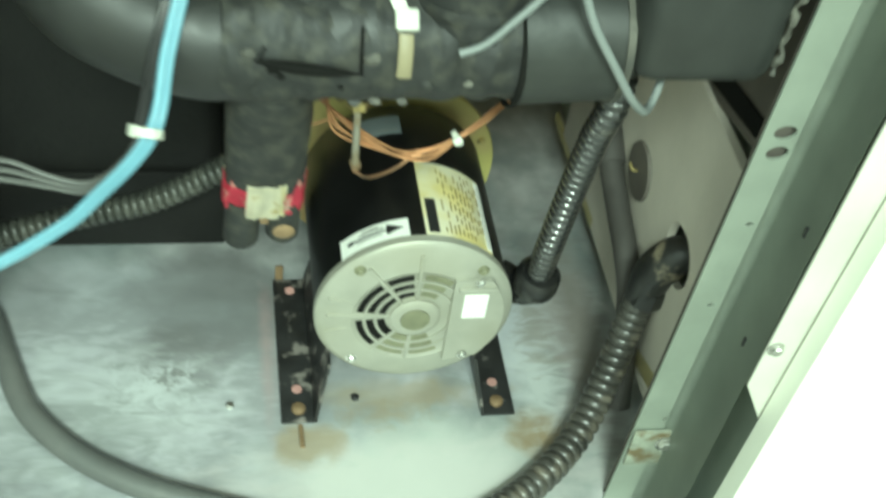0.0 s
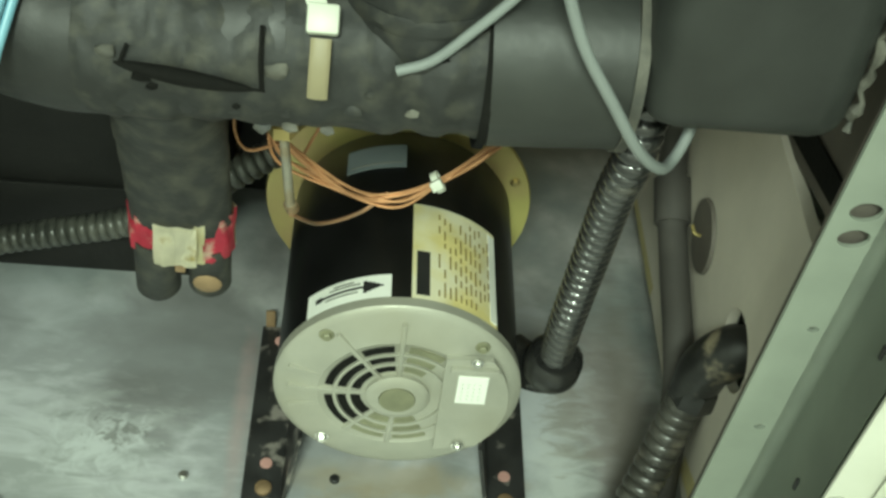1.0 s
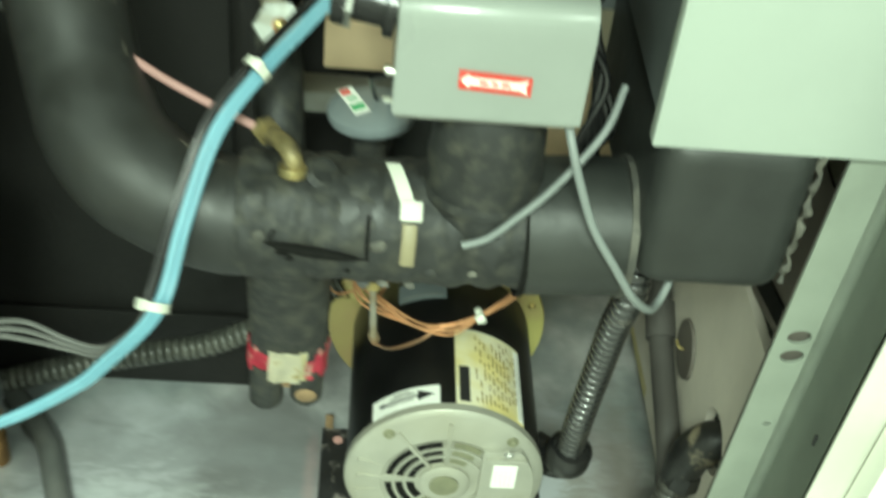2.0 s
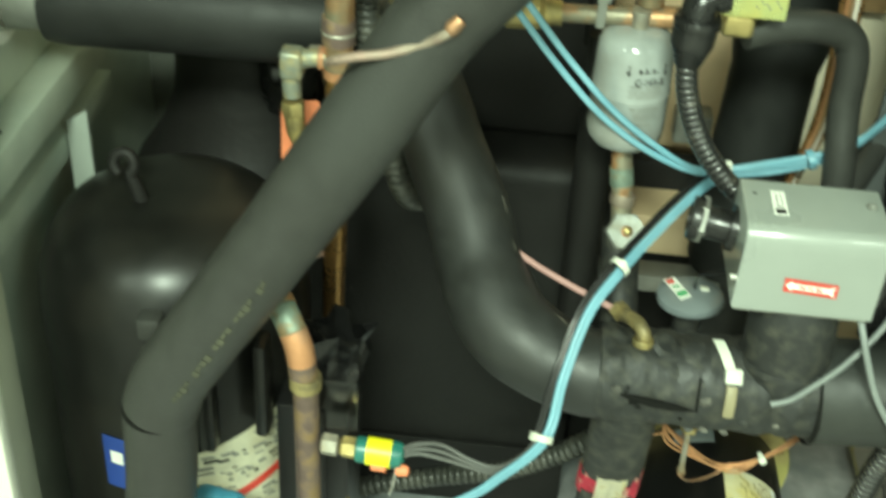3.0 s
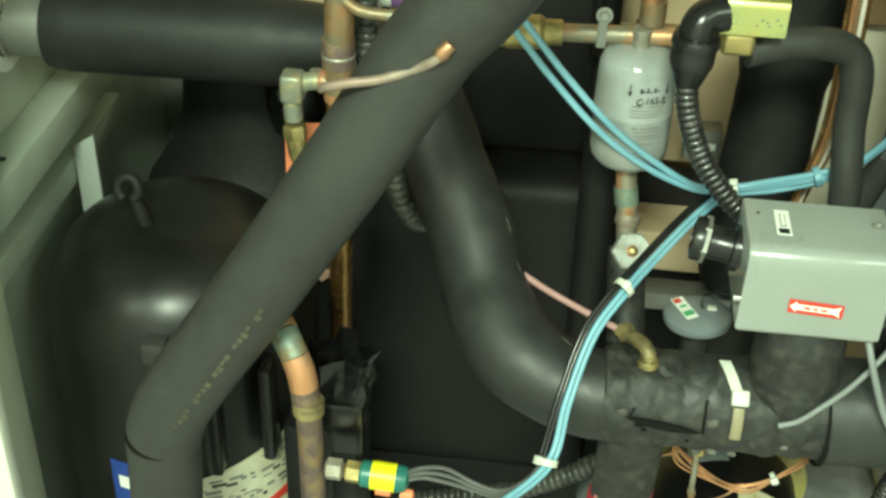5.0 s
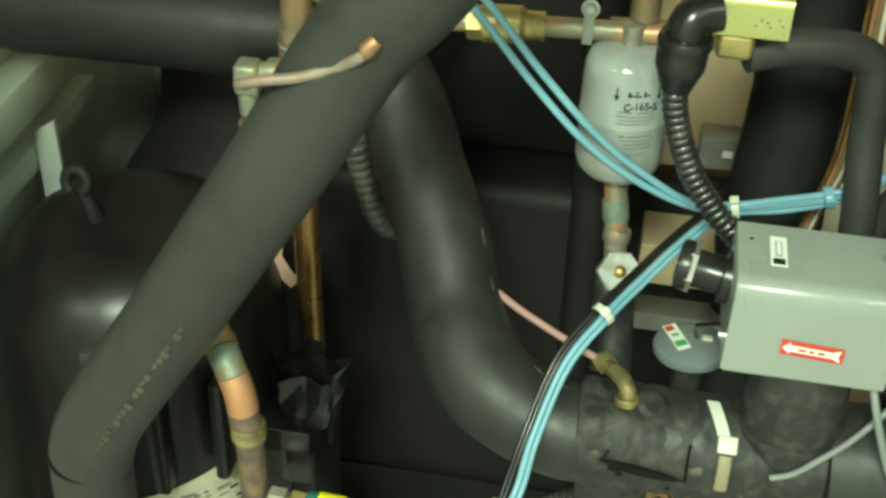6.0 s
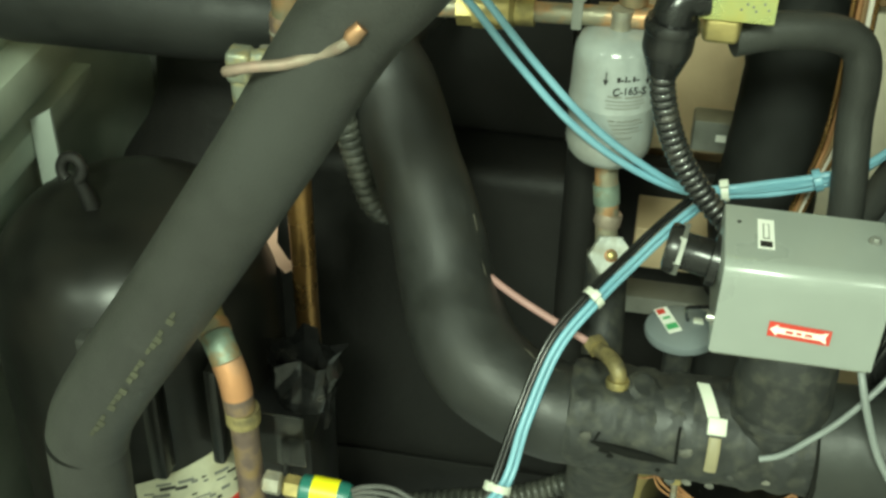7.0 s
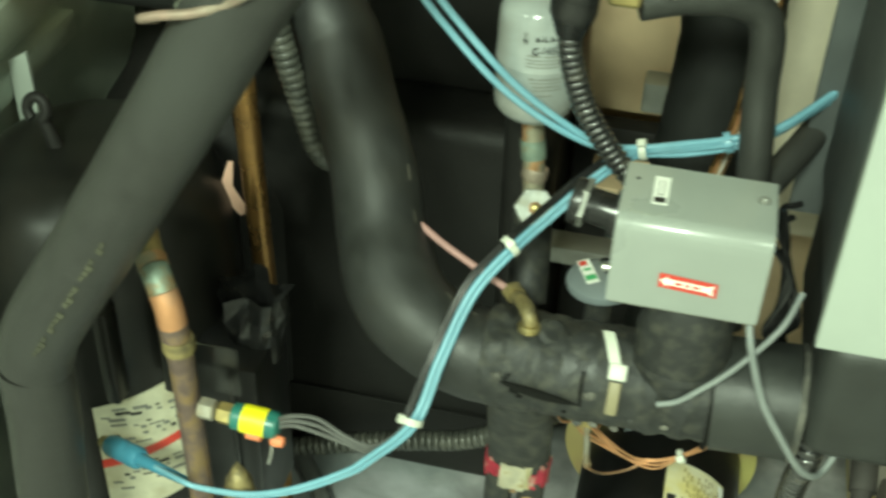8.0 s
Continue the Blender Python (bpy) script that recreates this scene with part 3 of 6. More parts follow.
# East side board with two openings.
plate_with_holes((-0.145, 0.045), (0.30, 0.349), [(-0.04, 0.205, 0.030, 0.028)], plane_matrix((EAST - 0.004, 0, 0), (0, 1, 0), (0, 0, 1)), 0.008,
                 "side_board", BOARD, cabinet)
part("side_board", box((EAST - 0.012, 0.04, 0.3492), (EAST - 0.004, 0.30, 0.46), 0), BOARD, cabinet, smooth=False)
part("lower_panel", box((0.277, -0.2270, -0.11), (0.6, -0.2245, 0.24), 0), POST_PAINT, cabinet, smooth=False)
part("side_panel", box((EAST + 0.02, -0.21, -0.11), (EAST + 0.03, BACK, TOPZ), 0), WALL_PAINT, cabinet, smooth=False)
part("grommet", lathe([(0.0, 0.0035), (0.012, 0.0035), (0.028, 0.003), (0.029, 0.0)], (EAST - 0.0122, 0.0785, 0.1965), (-1, 0, 0), 32), BROWN, cabinet, "dark brown rubber grommet")
part("grommet_hook", sweep(spline([(EAST - 0.014, 0.0785, 0.1965), (EAST - 0.02, 0.08, 0.1975), (EAST - 0.022, 0.086, 0.2005)], 5), 0.0015, 8), BRASS, cabinet)
part("board_edge", prism([(EAST - 0.012, 0.34, 0.040), (EAST - 0.012, 0.155, 0.044), (EAST - 0.012, 0.155, 0.058), (EAST - 0.012, 0.34, 0.05)], (1, 0, 0), 0.004), YELLOW_FOAM, cabinet, smooth=False)
part("board_edge", prism([(EAST - 0.012, -0.03, 0.05), (EAST - 0.012, -0.1, 0.07), (EAST - 0.012, -0.1, 0.095), (EAST - 0.012, -0.03, 0.068)], (1, 0, 0), 0.004), YELLOW_FOAM, cabinet, smooth=False)
part("channel_gap", prism([(EAST - 0.0095, 0.02, 0.355), (EAST - 0.0095, -0.085, 0.378), (EAST - 0.0095, -0.095, 0.398), (EAST - 0.0095, 0.02, 0.376)], (1, 0, 0), 0.002), CRACK, cabinet, smooth=False)
part("side_channel", prism([(EAST - 0.007, 0.03, 0.341), (EAST - 0.007, -0.109, 0.372), (EAST - 0.007, -0.16, 0.50), (EAST - 0.007, 0.03, 0.52)], (1, 0, 0), 0.002), BROWN, cabinet, "brown channel above the board", smooth=False)

# East corner post, facing the front, with its punched holes.
LEAN = 0.0357
POST_UP = Vector((LEAN, 0.0, 1.0)).normalized()
post_m = plane_matrix((0.2166, -0.150, 0.0), (1, 0, 0), POST_UP)
post_holes = [(0.0155, 0.4395, 0.0083, 0.0060), (0.0160, 0.4213, 0.0083, 0.0060), (0.0195, 0.353, 0.0034, 0.0020), (0.018, 0.266, 0.0034, 0.0020), (0.024, 0.12, 0.002, 0.003), (0.0155, 0.60, 0.0083, 0.0060), (0.0155, 0.75, 0.0083, 0.0060)]
plate_with_holes((0.0, -0.02), (0.0262, TOPZ), post_holes, post_m, 0.0025, "corner_post", POST_PAINT, cabinet)


def post_web():
    """Rounded bend and leaning web between the plate and the front flange."""
    line = [(0.2428, -0.1500)] + [(0.2428 + 0.0070 * math.sin(radians(a)), -0.1570 + 0.0070 * math.cos(radians(a))) for a in range(12, 98, 12)] + [(0.2470, -0.182), (0.2405, -0.2235)]
    bm = bmesh.new()
    rows = [[bm.verts.new((x + LEAN * z, y, z)) for x, y in line] for z in (-0.02, TOPZ)]
    for i in range(len(line) - 1):
        bm.faces.new((rows[0][i], rows[0][i + 1], rows[1][i + 1], rows[1][i]))
    bmesh.ops.solidify(bm, geom=bm.faces[:], thickness=0.002)
    return bm


part("post_web", post_web(), POST_PAINT, cabinet)
part("post_backing", prism([(0.2185, -0.1425, 0.0), (0.2435, -0.1425, 0.0), (0.2435 + LEAN * TOPZ, -0.1425, TOPZ), (0.2185 + LEAN * TOPZ, -0.1425, TOPZ)], (0, 1, 0), 0.0015), BROWN, cabinet, smooth=False)
for slot in ((0.2575, -0.2030, 0.398), (0.2545, -0.1945, 0.2745)):
    part("slot", box((-0.0012, -0.0014, -0.0045), (0.0012, 0.0014, 0.0045), 0.0006, m=Matrix.Translation(slot)), INK, cabinet)
part("post_foot", box((0.2205, -0.1545, 0.06), (0.254, -0.1515, 0.108), 0.001), RUST_FOOT, cabinet, "stained lower end of the post")


def east_front(z):
    return 0.2405 + 0.04 * z


part("post_flange", prism([(east_front(0.262), -0.2235, 0.262), (east_front(TOPZ), -0.2235, TOPZ), (east_front(TOPZ) + 0.07, -0.2235, TOPZ), (east_front(0.2) + 0.07, -0.2235, 0.2), (0.2765, -0.2235, 0.213)], (0, -1, 0), 0.002),
     FLANGE_GREY, cabinet, "beige-grey painted front flange", smooth=False)
part("front_trim", prism([(0.2535, -0.2285, -0.1), (0.353, -0.2285, TOPZ), (0.62, -0.2285, TOPZ), (0.62, -0.2285, -0.1)], (0, -1, 0), 0.02), CREAM, cabinet, "cream front trim panel", smooth=False)
screw((0.2590, -0.2258, 0.304), (0, -1, 0), 0.0042, cabinet)
screw((0.2495, -0.1550, 0.092), (0, -1, 0.1), 0.0055, cabinet)
for place in ((-0.1174, -0.0277), (0.0, -0.0235)):
    part("pan_screw", lathe([(0.004, 0), (0.004, 0.0022), (0.0028, 0.0036)], (*place, 0), (0, 0, 1), 12), STEEL if place[0] < 0 else INK, cabinet)

# ---- insulation blocks, tanks ----
block = thing("heat_exchanger", "large black foam-lined heat exchanger block standing in the cabinet", "heat exchanger")
part("body", box((-0.47, 0.19, 0.0), (-0.118, 0.40, 0.497), 0.022, segs=5), FOAM_DARK, block)
part("upper_body", box((-0.40, 0.26, 0.497), (-0.128, 0.42, 0.72), 0.01, segs=3), FOAM_DARK, block)
kick = thing("lining_board", "black foam lining board along the back of the pan", "board")
part("board", box((-0.684, 0.185, 0.0), (-0.118, 0.189, 0.10), 0.001), FOAM_DARK, kick)

timber = thing("timber_block", "small tan timber block behind the pipework", "timber")
part("block", box((-0.088, 0.235, 0.375), (-0.008, 0.298, 0.424), 0.002), TAN, timber, smooth=False)
grey_tee = thing("grey_bar", "dull grey steel bar behind the valve", "bar")
part("bar", box((-0.115, 0.12, 0.405), (0.01, 0.15, 0.425), 0.002), GALV_DARK, grey_tee)
small_box = thing("junction_box", "small dull grey junction box behind the pipes", "box")
part("body", box((-0.045, 0.27, 0.50), (-0.005, 0.30, 0.535), 0.003), GALV_DARK, small_box)
part("sticker", box((-0.022, 0.2675, 0.515), (-0.012, 0.2695, 0.522), 0), WHITE, small_box, smooth=False)

tank = thing("insulated_tank", "dark foam-wrapped receiver tank behind the compressor", "tank")
part("body", lathe([(0.0, 0.0), (0.148, 0.0), (0.148, 0.36), (0.13, 0.42), (0.1, 0.465), (0.083, 0.51), (0.078, 0.57), (0.06, 0.592), (0, 0.60)], (-0.52, 0.29, 0), segs=40), FOAM_DARK, tank)
part("neck", sweep(spline([(-0.47, 0.25, 0.53), (-0.462, 0.235, 0.57), (-0.455, 0.22, 0.61), (-0.45, 0.2, 0.66)], 6), lambda f, d: 0.036 - 0.006 * f, 24), BLACK_PLASTIC, tank)
part("port", lathe([(0.016, 0), (0.016, 0.03), (0.01, 0.034)], (-0.47, 0.225, 0.57), (0.4, -1, 0.3), 18), BLACK_PLASTIC, tank)


# ---- compressor ----
def compressor():
    t = thing("compressor", "black enamelled hermetic compressor with a soiled paper label", "compressor")
    cx, cy, r = -0.532, 0.020, 0.131
    prof = [(0, 0.0), (r, 0.0), (r, 0.41)] + [(r * math.cos(radians(a)) ** 0.6, 0.42 + 0.121 * math.sin(radians(a)) ** 0.84) for a in range(4, 90, 4)] + [(0, 0.541)]
    part("shell", lathe(prof, (cx, cy, 0), segs=56), BLACK_PAINT, t)
    eye = sweep([Vector((-0.566 + 0.0095 * math.cos(a), 0.0 + 0.003 * math.sin(a), 0.5755 + 0.0105 * math.sin(a))) for a in [radians(-60 + 300 * k / 24) for k in range(25)]], 0.0052, 12)
    sweep([(-0.561, -0.001, 0.566), (-0.557, -0.001, 0.555), (-0.550, -0.001, 0.528)], lambda f, d: 0.0058 + 0.003 * f, 12, eye)
    part("lifting_eye", eye, FOAM_DARK, t)
    part("lug", box((-0.528, -0.115, 0.466), (-0.507, -0.090, 0.489), 0.003), FOAM, t)
    m = (cx, cy, 0)
    lab = curved_label(m, (0, 0, 1), r + 0.0005, -76, -24, 0.165, 0.318, "paper_label", PAPER_DIRTY, t, slant=0.032, n=20)
    tagged(lab, "soiled white paper label with a red stripe")
    curved_label(m, (0, 0, 1), r + 0.0014, -76, -24, 0.236, 0.247, "red_stripe", RED, lab, slant=0.032, n=20)
    for h in (0.309, 0.3025, 0.296, 0.2895, 0.281, 0.2745, 0.266, 0.2585, 0.226, 0.2185, 0.211, 0.2):
        a = -74 + random.uniform(0, 7)
        while a < -28:
            w = random.uniform(1.5, 7)
            if random.random() < 0.75:
                bar = curved_label(m, (0, 0, 1), r + 0.0013, a, a + w, h, h + random.choice((0.0016, 0.0024, 0.0034)), "print_bar", random.choice((INK, INK_GREY, INK_GREY)), lab, n=3)
                bar.location.z = 0.032 * (a + 76) / 52
            a += w + random.uniform(0.8, 4)
    curved_label(m, (0, 0, 1), r + 0.0005, -110, -97.5, 0.27, 0.336, "blue_sticker", INK_BLUE, t, n=8)
    curved_label(m, (0, 0, 1), r + 0.0012, -106.5, -101, 0.303, 0.318, "sticker_mark", WHITE, t, n=8)
    # Terminal box, with its open lid.
    tb = part("terminal_box", box((-0.415, -0.075, 0.16), (-0.345, 0.01, 0.372), 0.004), MOTOR_BLACK, t)
    # Torn, flaring bag of glossy tape round the lead entry.
    wrapbm = bmesh.new()
    rings = []
    for h, z in enumerate((0.345, 0.365, 0.385, 0.40, 0.415, 0.428)):
        ring = []
        for k in range(18):
            a = 2 * math.pi * k / 18
            k2 = 1 + 0.3 * noise.noise(Vector((3 * math.cos(a), 3 * math.sin(a), h * 0.9))) + 0.05 * h * math.sin(5 * a)
            ring.append(wrapbm.verts.new((-0.366 + (0.024 + 0.0018 * h) * k2 * math.cos(a), -0.02 + 0.024 * k2 * math.sin(a), z + (0.006 * math.sin(4 * a + 1) if h == 5 else 0))))
        rings.append(ring)
    for r0, r1 in zip(rings, rings[1:]):
        for k in range(18):
            wrapbm.faces.new((r0[k], r0[(k + 1) % 18], r1[(k + 1) % 18], r1[k]))
    bmesh.ops.solidify(wrapbm, geom=wrapbm.faces[:], thickness=0.0008)
    part("tape_wrap", wrapbm, CONDUIT, t, "torn glossy black tape", smooth=False)
    part("lid_rib", box((-0.372, -0.079, 0.17), (-0.366, -0.074, 0.37), 0.001), BLACK_PLASTIC, tb)
    part("shell_rib", box((-0.478, -0.118, 0.34), (-0.463, -0.095, 0.45), 0.004), BLACK_PAINT, t)
    part("shell_rib", box((-0.432, -0.09, 0.34), (-0.420, -0.06, 0.45), 0.004), BLACK_PAINT, t)
    return t


compressor()


# ---- pipes ----
def pipe(name, label, points, r, mat, n=12, segs=24, wobble=0.0, category="pipe", seed=0.0):
    t = thing(name, label, category, "pipes")
    f = (lambda q, d: r * (1 + wobble * noise.noise(Vector((d * 14, seed, 0))))) if wobble else r
    part("insulation" if mat in (FOAM, FOAM_OLD, FOAM_DIRTY, FOAM_DARK, FOAM_PAINT, FOAM_BLACK) else "tube", sweep(spline(points, n), f, segs), mat, t)
    return t


# Large diagonal insulated pipe, jointed where it turns down.
diag = thing("insulated_pipe", "thick grey-black foam-insulated pipe crossing diagonally in front", "pipe", "pipes")
part("insulation", sweep(spline([(-0.4812, -0.2, 0.472), (-0.473, -0.2, 0.498), (-0.452, -0.2, 0.536), (-0.397, -0.2, 0.6235), (-0.3202, -0.2, 0.7504), (-0.2689, -0.2, 0.838), (-0.22352, -0.2, 0.8958), (-0.12, -0.19, 1.06), (-0.08, -0.1, 1.18), (-0.07, 0.1, 1.22), (-0.07, 0.45, 1.22)], 10), 0.0315, 32), FOAM, diag)
part("insulation", sweep(spline([(-0.4825, -0.2, 0.4715), (-0.486, -0.2, 0.40), (-0.496, -0.2, 0.295), (-0.500, -0.2, 0.15), (-0.50, -0.2, 0.0)], 8), 0.0305, 32), FOAM, diag)
part("joint", sweep([(-0.4826, -0.2, 0.4690), (-0.4822, -0.2, 0.4735)], 0.0309, 32), CRACK, diag)
mark = bmesh.new()
for k in range(22):
    f = 0.03 + 0.23 * k / 22
    c = Vector((-0.474, -0.2, 0.497)).lerp(Vector((-0.3202, -0.2, 0.7504)), f * 2.2)
    if k % 5 != 4:
        box((-0.0016, -0.0003, -0.0028), (0.0012 + 0.0012 * (k % 3), 0.0003, 0.0028), 0, mark, m=Matrix.Translation(c + Vector((0.0055, -0.0312, -0.004))) @ pose(0, 0, 0, 0, 31, 0))
part("print_mark", mark, material("faded_print", (0.062, 0.062, 0.04), 0.7, bump=0.1), diag, "faded yellow print", smooth=False)

# Second large pipe: comes down behind, bends and runs to the valve.
bend = thing("insulated_pipe", "thick black foam-insulated pipe bending towards the valve", "pipe", "pipes")
part("insulation", sweep(spline([(-0.30, 0.24, 0.68), (-0.3264, 0.110, 0.6736), (-0.3024, 0.075, 0.6403), (-0.2785, 0.040, 0.6021), (-0.2508, 0.000, 0.5624), (-0.2320, -0.040, 0.5260), (-0.2065, -0.080, 0.5020), (-0.1715, -0.102, 0.4890), (-0.1386, -0.110, 0.4831), (-0.1140, -0.112, 0.4836), (-0.0321, -0.112, 0.4883)], 8),
                         lambda f, d: 0.0372 + 0.002 * f + 0.0025 * math.exp(-((f - 0.66) / 0.07) ** 2) + 0.0012 * noise.noise(Vector((d * 26, 0, 2))), 36), FOAM_BLACK, bend)
seam_line = []
for q, a, b in frames(spline([(-0.2508, 0.000, 0.5624), (-0.2320, -0.040, 0.5260), (-0.2065, -0.080, 0.5020), (-0.1715, -0.102, 0.4890), (-0.1386, -0.110, 0.4831)], 10)):
    out = a * a.dot(Vector((0.74, -0.1, 0.62))) + b * b.dot(Vector((0.74, -0.1, 0.62)))
    seam_line.append(q + out.normalized() * (0.0382 + 0.0008 * noise.noise(q * 90)))
part("glued_seam", sweep(seam_line, lambda f, d: 0.0006 + 0.0007 * math.sin(d * 160) ** 2, 8), material("brown_glue", (0.075, 0.066, 0.048), 0.6, vary=0.3, bump=0.3), bend, "glued seam along the foam")
wrap = thing("foam_wrap", "cracked and dusty black foam wrap over the pipe run", "insulation")
part("wrap", rough_up(sweep(spline([(-0.125, -0.1120, 0.4860), (-0.08, -0.1120, 0.4860), (-0.03, -0.1120, 0.4870), (0.0, -0.1120, 0.4880), (0.06, -0.1140, 0.4880)], 34),
                   lambda f, d: 0.0402 + 0.0022 * noise.noise(Vector((d * 60, 3.1, 0.2))) + 0.0006 * math.sin(d * 240), 64), 0.0022, 55, 2.0), FOAM_DIRTY, wrap)
tear = bmesh.new()
sweep(spline([(-0.106, -0.1525, 0.4965), (-0.086, -0.1538, 0.4935), (-0.061, -0.1540, 0.4900), (-0.041, -0.1535, 0.4875)], 8), lambda f, d: 0.0006 + 0.0032 * math.sin(math.pi * min(1, f * 1.1)) ** 0.7, 12, tear)
sweep(spline([(-0.104, -0.1530, 0.4955), (-0.1, -0.1505, 0.5050)], 4), 0.0009, 8, tear)
sweep(spline([(-0.0425, -0.1535, 0.4890), (-0.043, -0.1520, 0.5020), (-0.0428, -0.1460, 0.5170)], 4), 0.0011, 8, tear)
part("tear", tear, CRACK, wrap, "dark open tear in the foam")
for x, z, s in ((-0.109, 0.4825, 0.005), (-0.036, 0.479, 0.006)):
    bm = bmesh.new()
    bmesh.ops.create_icosphere(bm, subdivisions=2, radius=s)
    for v in bm.verts:
        v.co = Vector((v.co.x, v.co.y * 0.4, v.co.z * 0.7)) * (1 + 0.4 * noise.noise(v.co * 300))
    bm.transform(Matrix.Translation((x, -0.1505, z + 0.018)))
    part("foam_flake", bm, SEALANT, wrap)

for k in range(11):
    x, a = random.uniform(-0.115, 0.045), random.uniform(150, 235)
    size = random.uniform(0.0016, 0.0042)
    bm = bmesh.new()
    bmesh.ops.create_icosphere(bm, subdivisions=1, radius=size)
    for v in bm.verts:
        v.co = Vector((v.co.x * 1.3, v.co.y * 0.35, v.co.z)) * (1 + 0.5 * noise.noise(v.co * 400 + Vector((k, 0, 0))))
    bm.transform(Matrix.Translation((x, -0.112 + 0.0412 * math.cos(radians(a)), 0.487 + 0.0412 * math.sin(radians(a)))) @ Matrix.Rotation(radians(180 - a), 4, "X"))
    part("foam_flake", bm, (SEALANT, CRACK, FOAM_DIRTY)[k % 3], wrap)

# Valve body under the actuator and insulated run to the east.
valve = thing("control_valve", "dirty foam-wrapped control valve body below its actuator", "valve")
part("bonnet", rough_up(lathe([(0.037, 0.0), (0.0372, 0.01), (0.0375, 0.02), (0.0375, 0.03), (0.037, 0.04), (0.0368, 0.05), (0.036, 0.063), (0.035, 0.075), (0.03, 0.1), (0.022, 0.12), (0.022, 0.135)], (0.027, -0.1120, 0.4950), segs=48), 0.0018, 50, 5.0), FOAM_DIRTY, valve)
part("collar", rough_up(lathe([(0.038, 0.0), (0.0392, 0.004), (0.0376, 0.009)], (0.027, -0.1120, 0.5190), segs=48), 0.0012, 120, 3.0), FOAM_DIRTY, valve)
part("joint", lathe([(0.044, -0.002), (0.0455, -0.002), (0.0455, 0.002), (0.044, 0.002), (0.044, -0.002)], (0.0565, -0.1120, 0.4880), (1, 0, 0), 40), CRACK, valve)
east = thing("insulated_pipe", "wide dark-grey painted insulated pipe running to the side wall", "pipe", "pipes")
part("insulation", sweep(spline([(0.058, -0.1120, 0.4900), (0.09, -0.1120, 0.4920), (0.121, -0.1120, 0.4940)], 8), 0.0455, 40), FOAM_PAINT, east)
part("joint", sweep([(0.119, -0.1120, 0.4940), (0.124, -0.1120, 0.4940)], 0.0468, 40), SEALANT, east, "ragged grey sealant ring")
part("insulation", box((0.123, -0.163, 0.484), (0.219, 0.06, 0.60), 0.018, segs=4), FOAM_PAINT, east)
part("sealant", sweep([(0.2185 + 0.0012 * math.sin(k * 2.1), -0.1555 + 0.002 * math.sin(k * 1.3), 0.492 + 0.0045 * k) for k in range(25)], lambda f, d: 0.0022 + 0.0012 * math.sin(d * 900), 8), SEALANT, east)

# Pipe stub going down, taped red and white, with two capped ends.
stub = thing("insulated_stub", "insulated pipe stub with red and white tape", "pipe", "pipes")
STUB = plane_matrix((-0.0938, -0.0855, 0.336), (1, 0, -0.03), (0, 1, 0.06))
OVAL = 0.5
stub_bm, stub_rings = bmesh.new(), []
for k in range(22):
    f = k / 21
    pinch = max(0.0, min(1.0, (f - 0.05) / 0.55))
    mid = Vector((-0.093, -0.112, 0.465)).lerp(Vector((-0.0938, -0.0855, 0.336)), f)
    rx = 0.0292 - 0.0012 * f + 0.0008 * noise.noise(Vector((k * 0.5, 0, 9)))
    ry = rx * (1 - (1 - OVAL) * pinch * pinch * (3 - 2 * pinch))
    stub_rings.append([stub_bm.verts.new(mid + Vector((rx * math.cos(2 * math.pi * n / 36), ry * math.sin(2 * math.pi * n / 36), 0))) for n in range(36)])
for r0, r1 in zip(stub_rings, stub_rings[1:]):
    for n in range(36):
        stub_bm.faces.new((r0[n], r0[(n + 1) % 36], r1[(n + 1) % 36], r1[n]))
part("insulation", rough_up(stub_bm, 0.0009, 90, 6.0), FOAM_DIRTY, stub)


def tape_ring(a0, a1, r, mat):
    """A crumpled length of tape round the stub, its edges uneven."""
    bm, n = bmesh.new(), max(4, int((a1 - a0) / 5))
    rows = []
    for i in range(6):
        row = []
        for k in range(n + 1):
            a = radians(a0 + (a1 - a0) * k / n)
            crease = noise.noise(Vector((4.5 * math.cos(a), 4.5 * math.sin(a), i * 0.35 + a0)))
            rr = r + 0.0022 * crease + 0.0006 * math.sin(9 * a)
            edge = 0.0012 * noise.noise(Vector((9 * math.cos(a), 9 * math.sin(a), 2.0 + (i > 2)))) if i in (0, 5) else 0
            row.append(bm.verts.new((rr * math.cos(a), (rr - 0.0285 * (1 - OVAL)) * math.sin(a), -0.0185 + 0.0066 * i + edge)))
        rows.append(row)
    for r0, r1 in zip(rows, rows[1:]):
        for k in range(n):
            bm.faces.new((r0[k], r0[k + 1], r1[k + 1], r1[k]))
    bmesh.ops.solidify(bm, geom=bm.faces[:], thickness=0.001)
    bm.transform(STUB)
    part("tape", bm, mat, stub, smooth=False)


for a0, a1, r, mat in ((-190, -112, 0.0292, RED_TAPE), (-115, -72, 0.0322, WHITE_TAPE), (-74, -62, 0.0296, YELLOW), (-64, 10, 0.0292, RED_TAPE), (10, 170, 0.0292, WHITE_TAPE)):
    tape_ring(a0, a1, r, mat)
for x, y, low, r in ((-0.0150, 0.0, -0.060, 0.0130), (0.0150, 0.0, -0.053, 0.0124)):
    end = lathe([(0, low), (r * 0.8, low), (r, low + 0.004), (r, -0.012)], (x, y, 0), segs=24)
    end.transform(STUB)
    part("capped_end", end, FOAM_DIRTY, stub)
spot = lathe([(0.0085, 0), (0.0065, 0.0016), (0, 0.002)], (0.0150, -0.0120, -0.038), (0, -1, -0.1), 12)
spot.transform(STUB)
part("rust_patch", spot, RUST_BOLT, stub)
part("end_strap", box((-0.003, -0.014, -0.028), (0.003, -0.006, -0.012), 0.001, m=STUB), RUST_BOLT, stub)

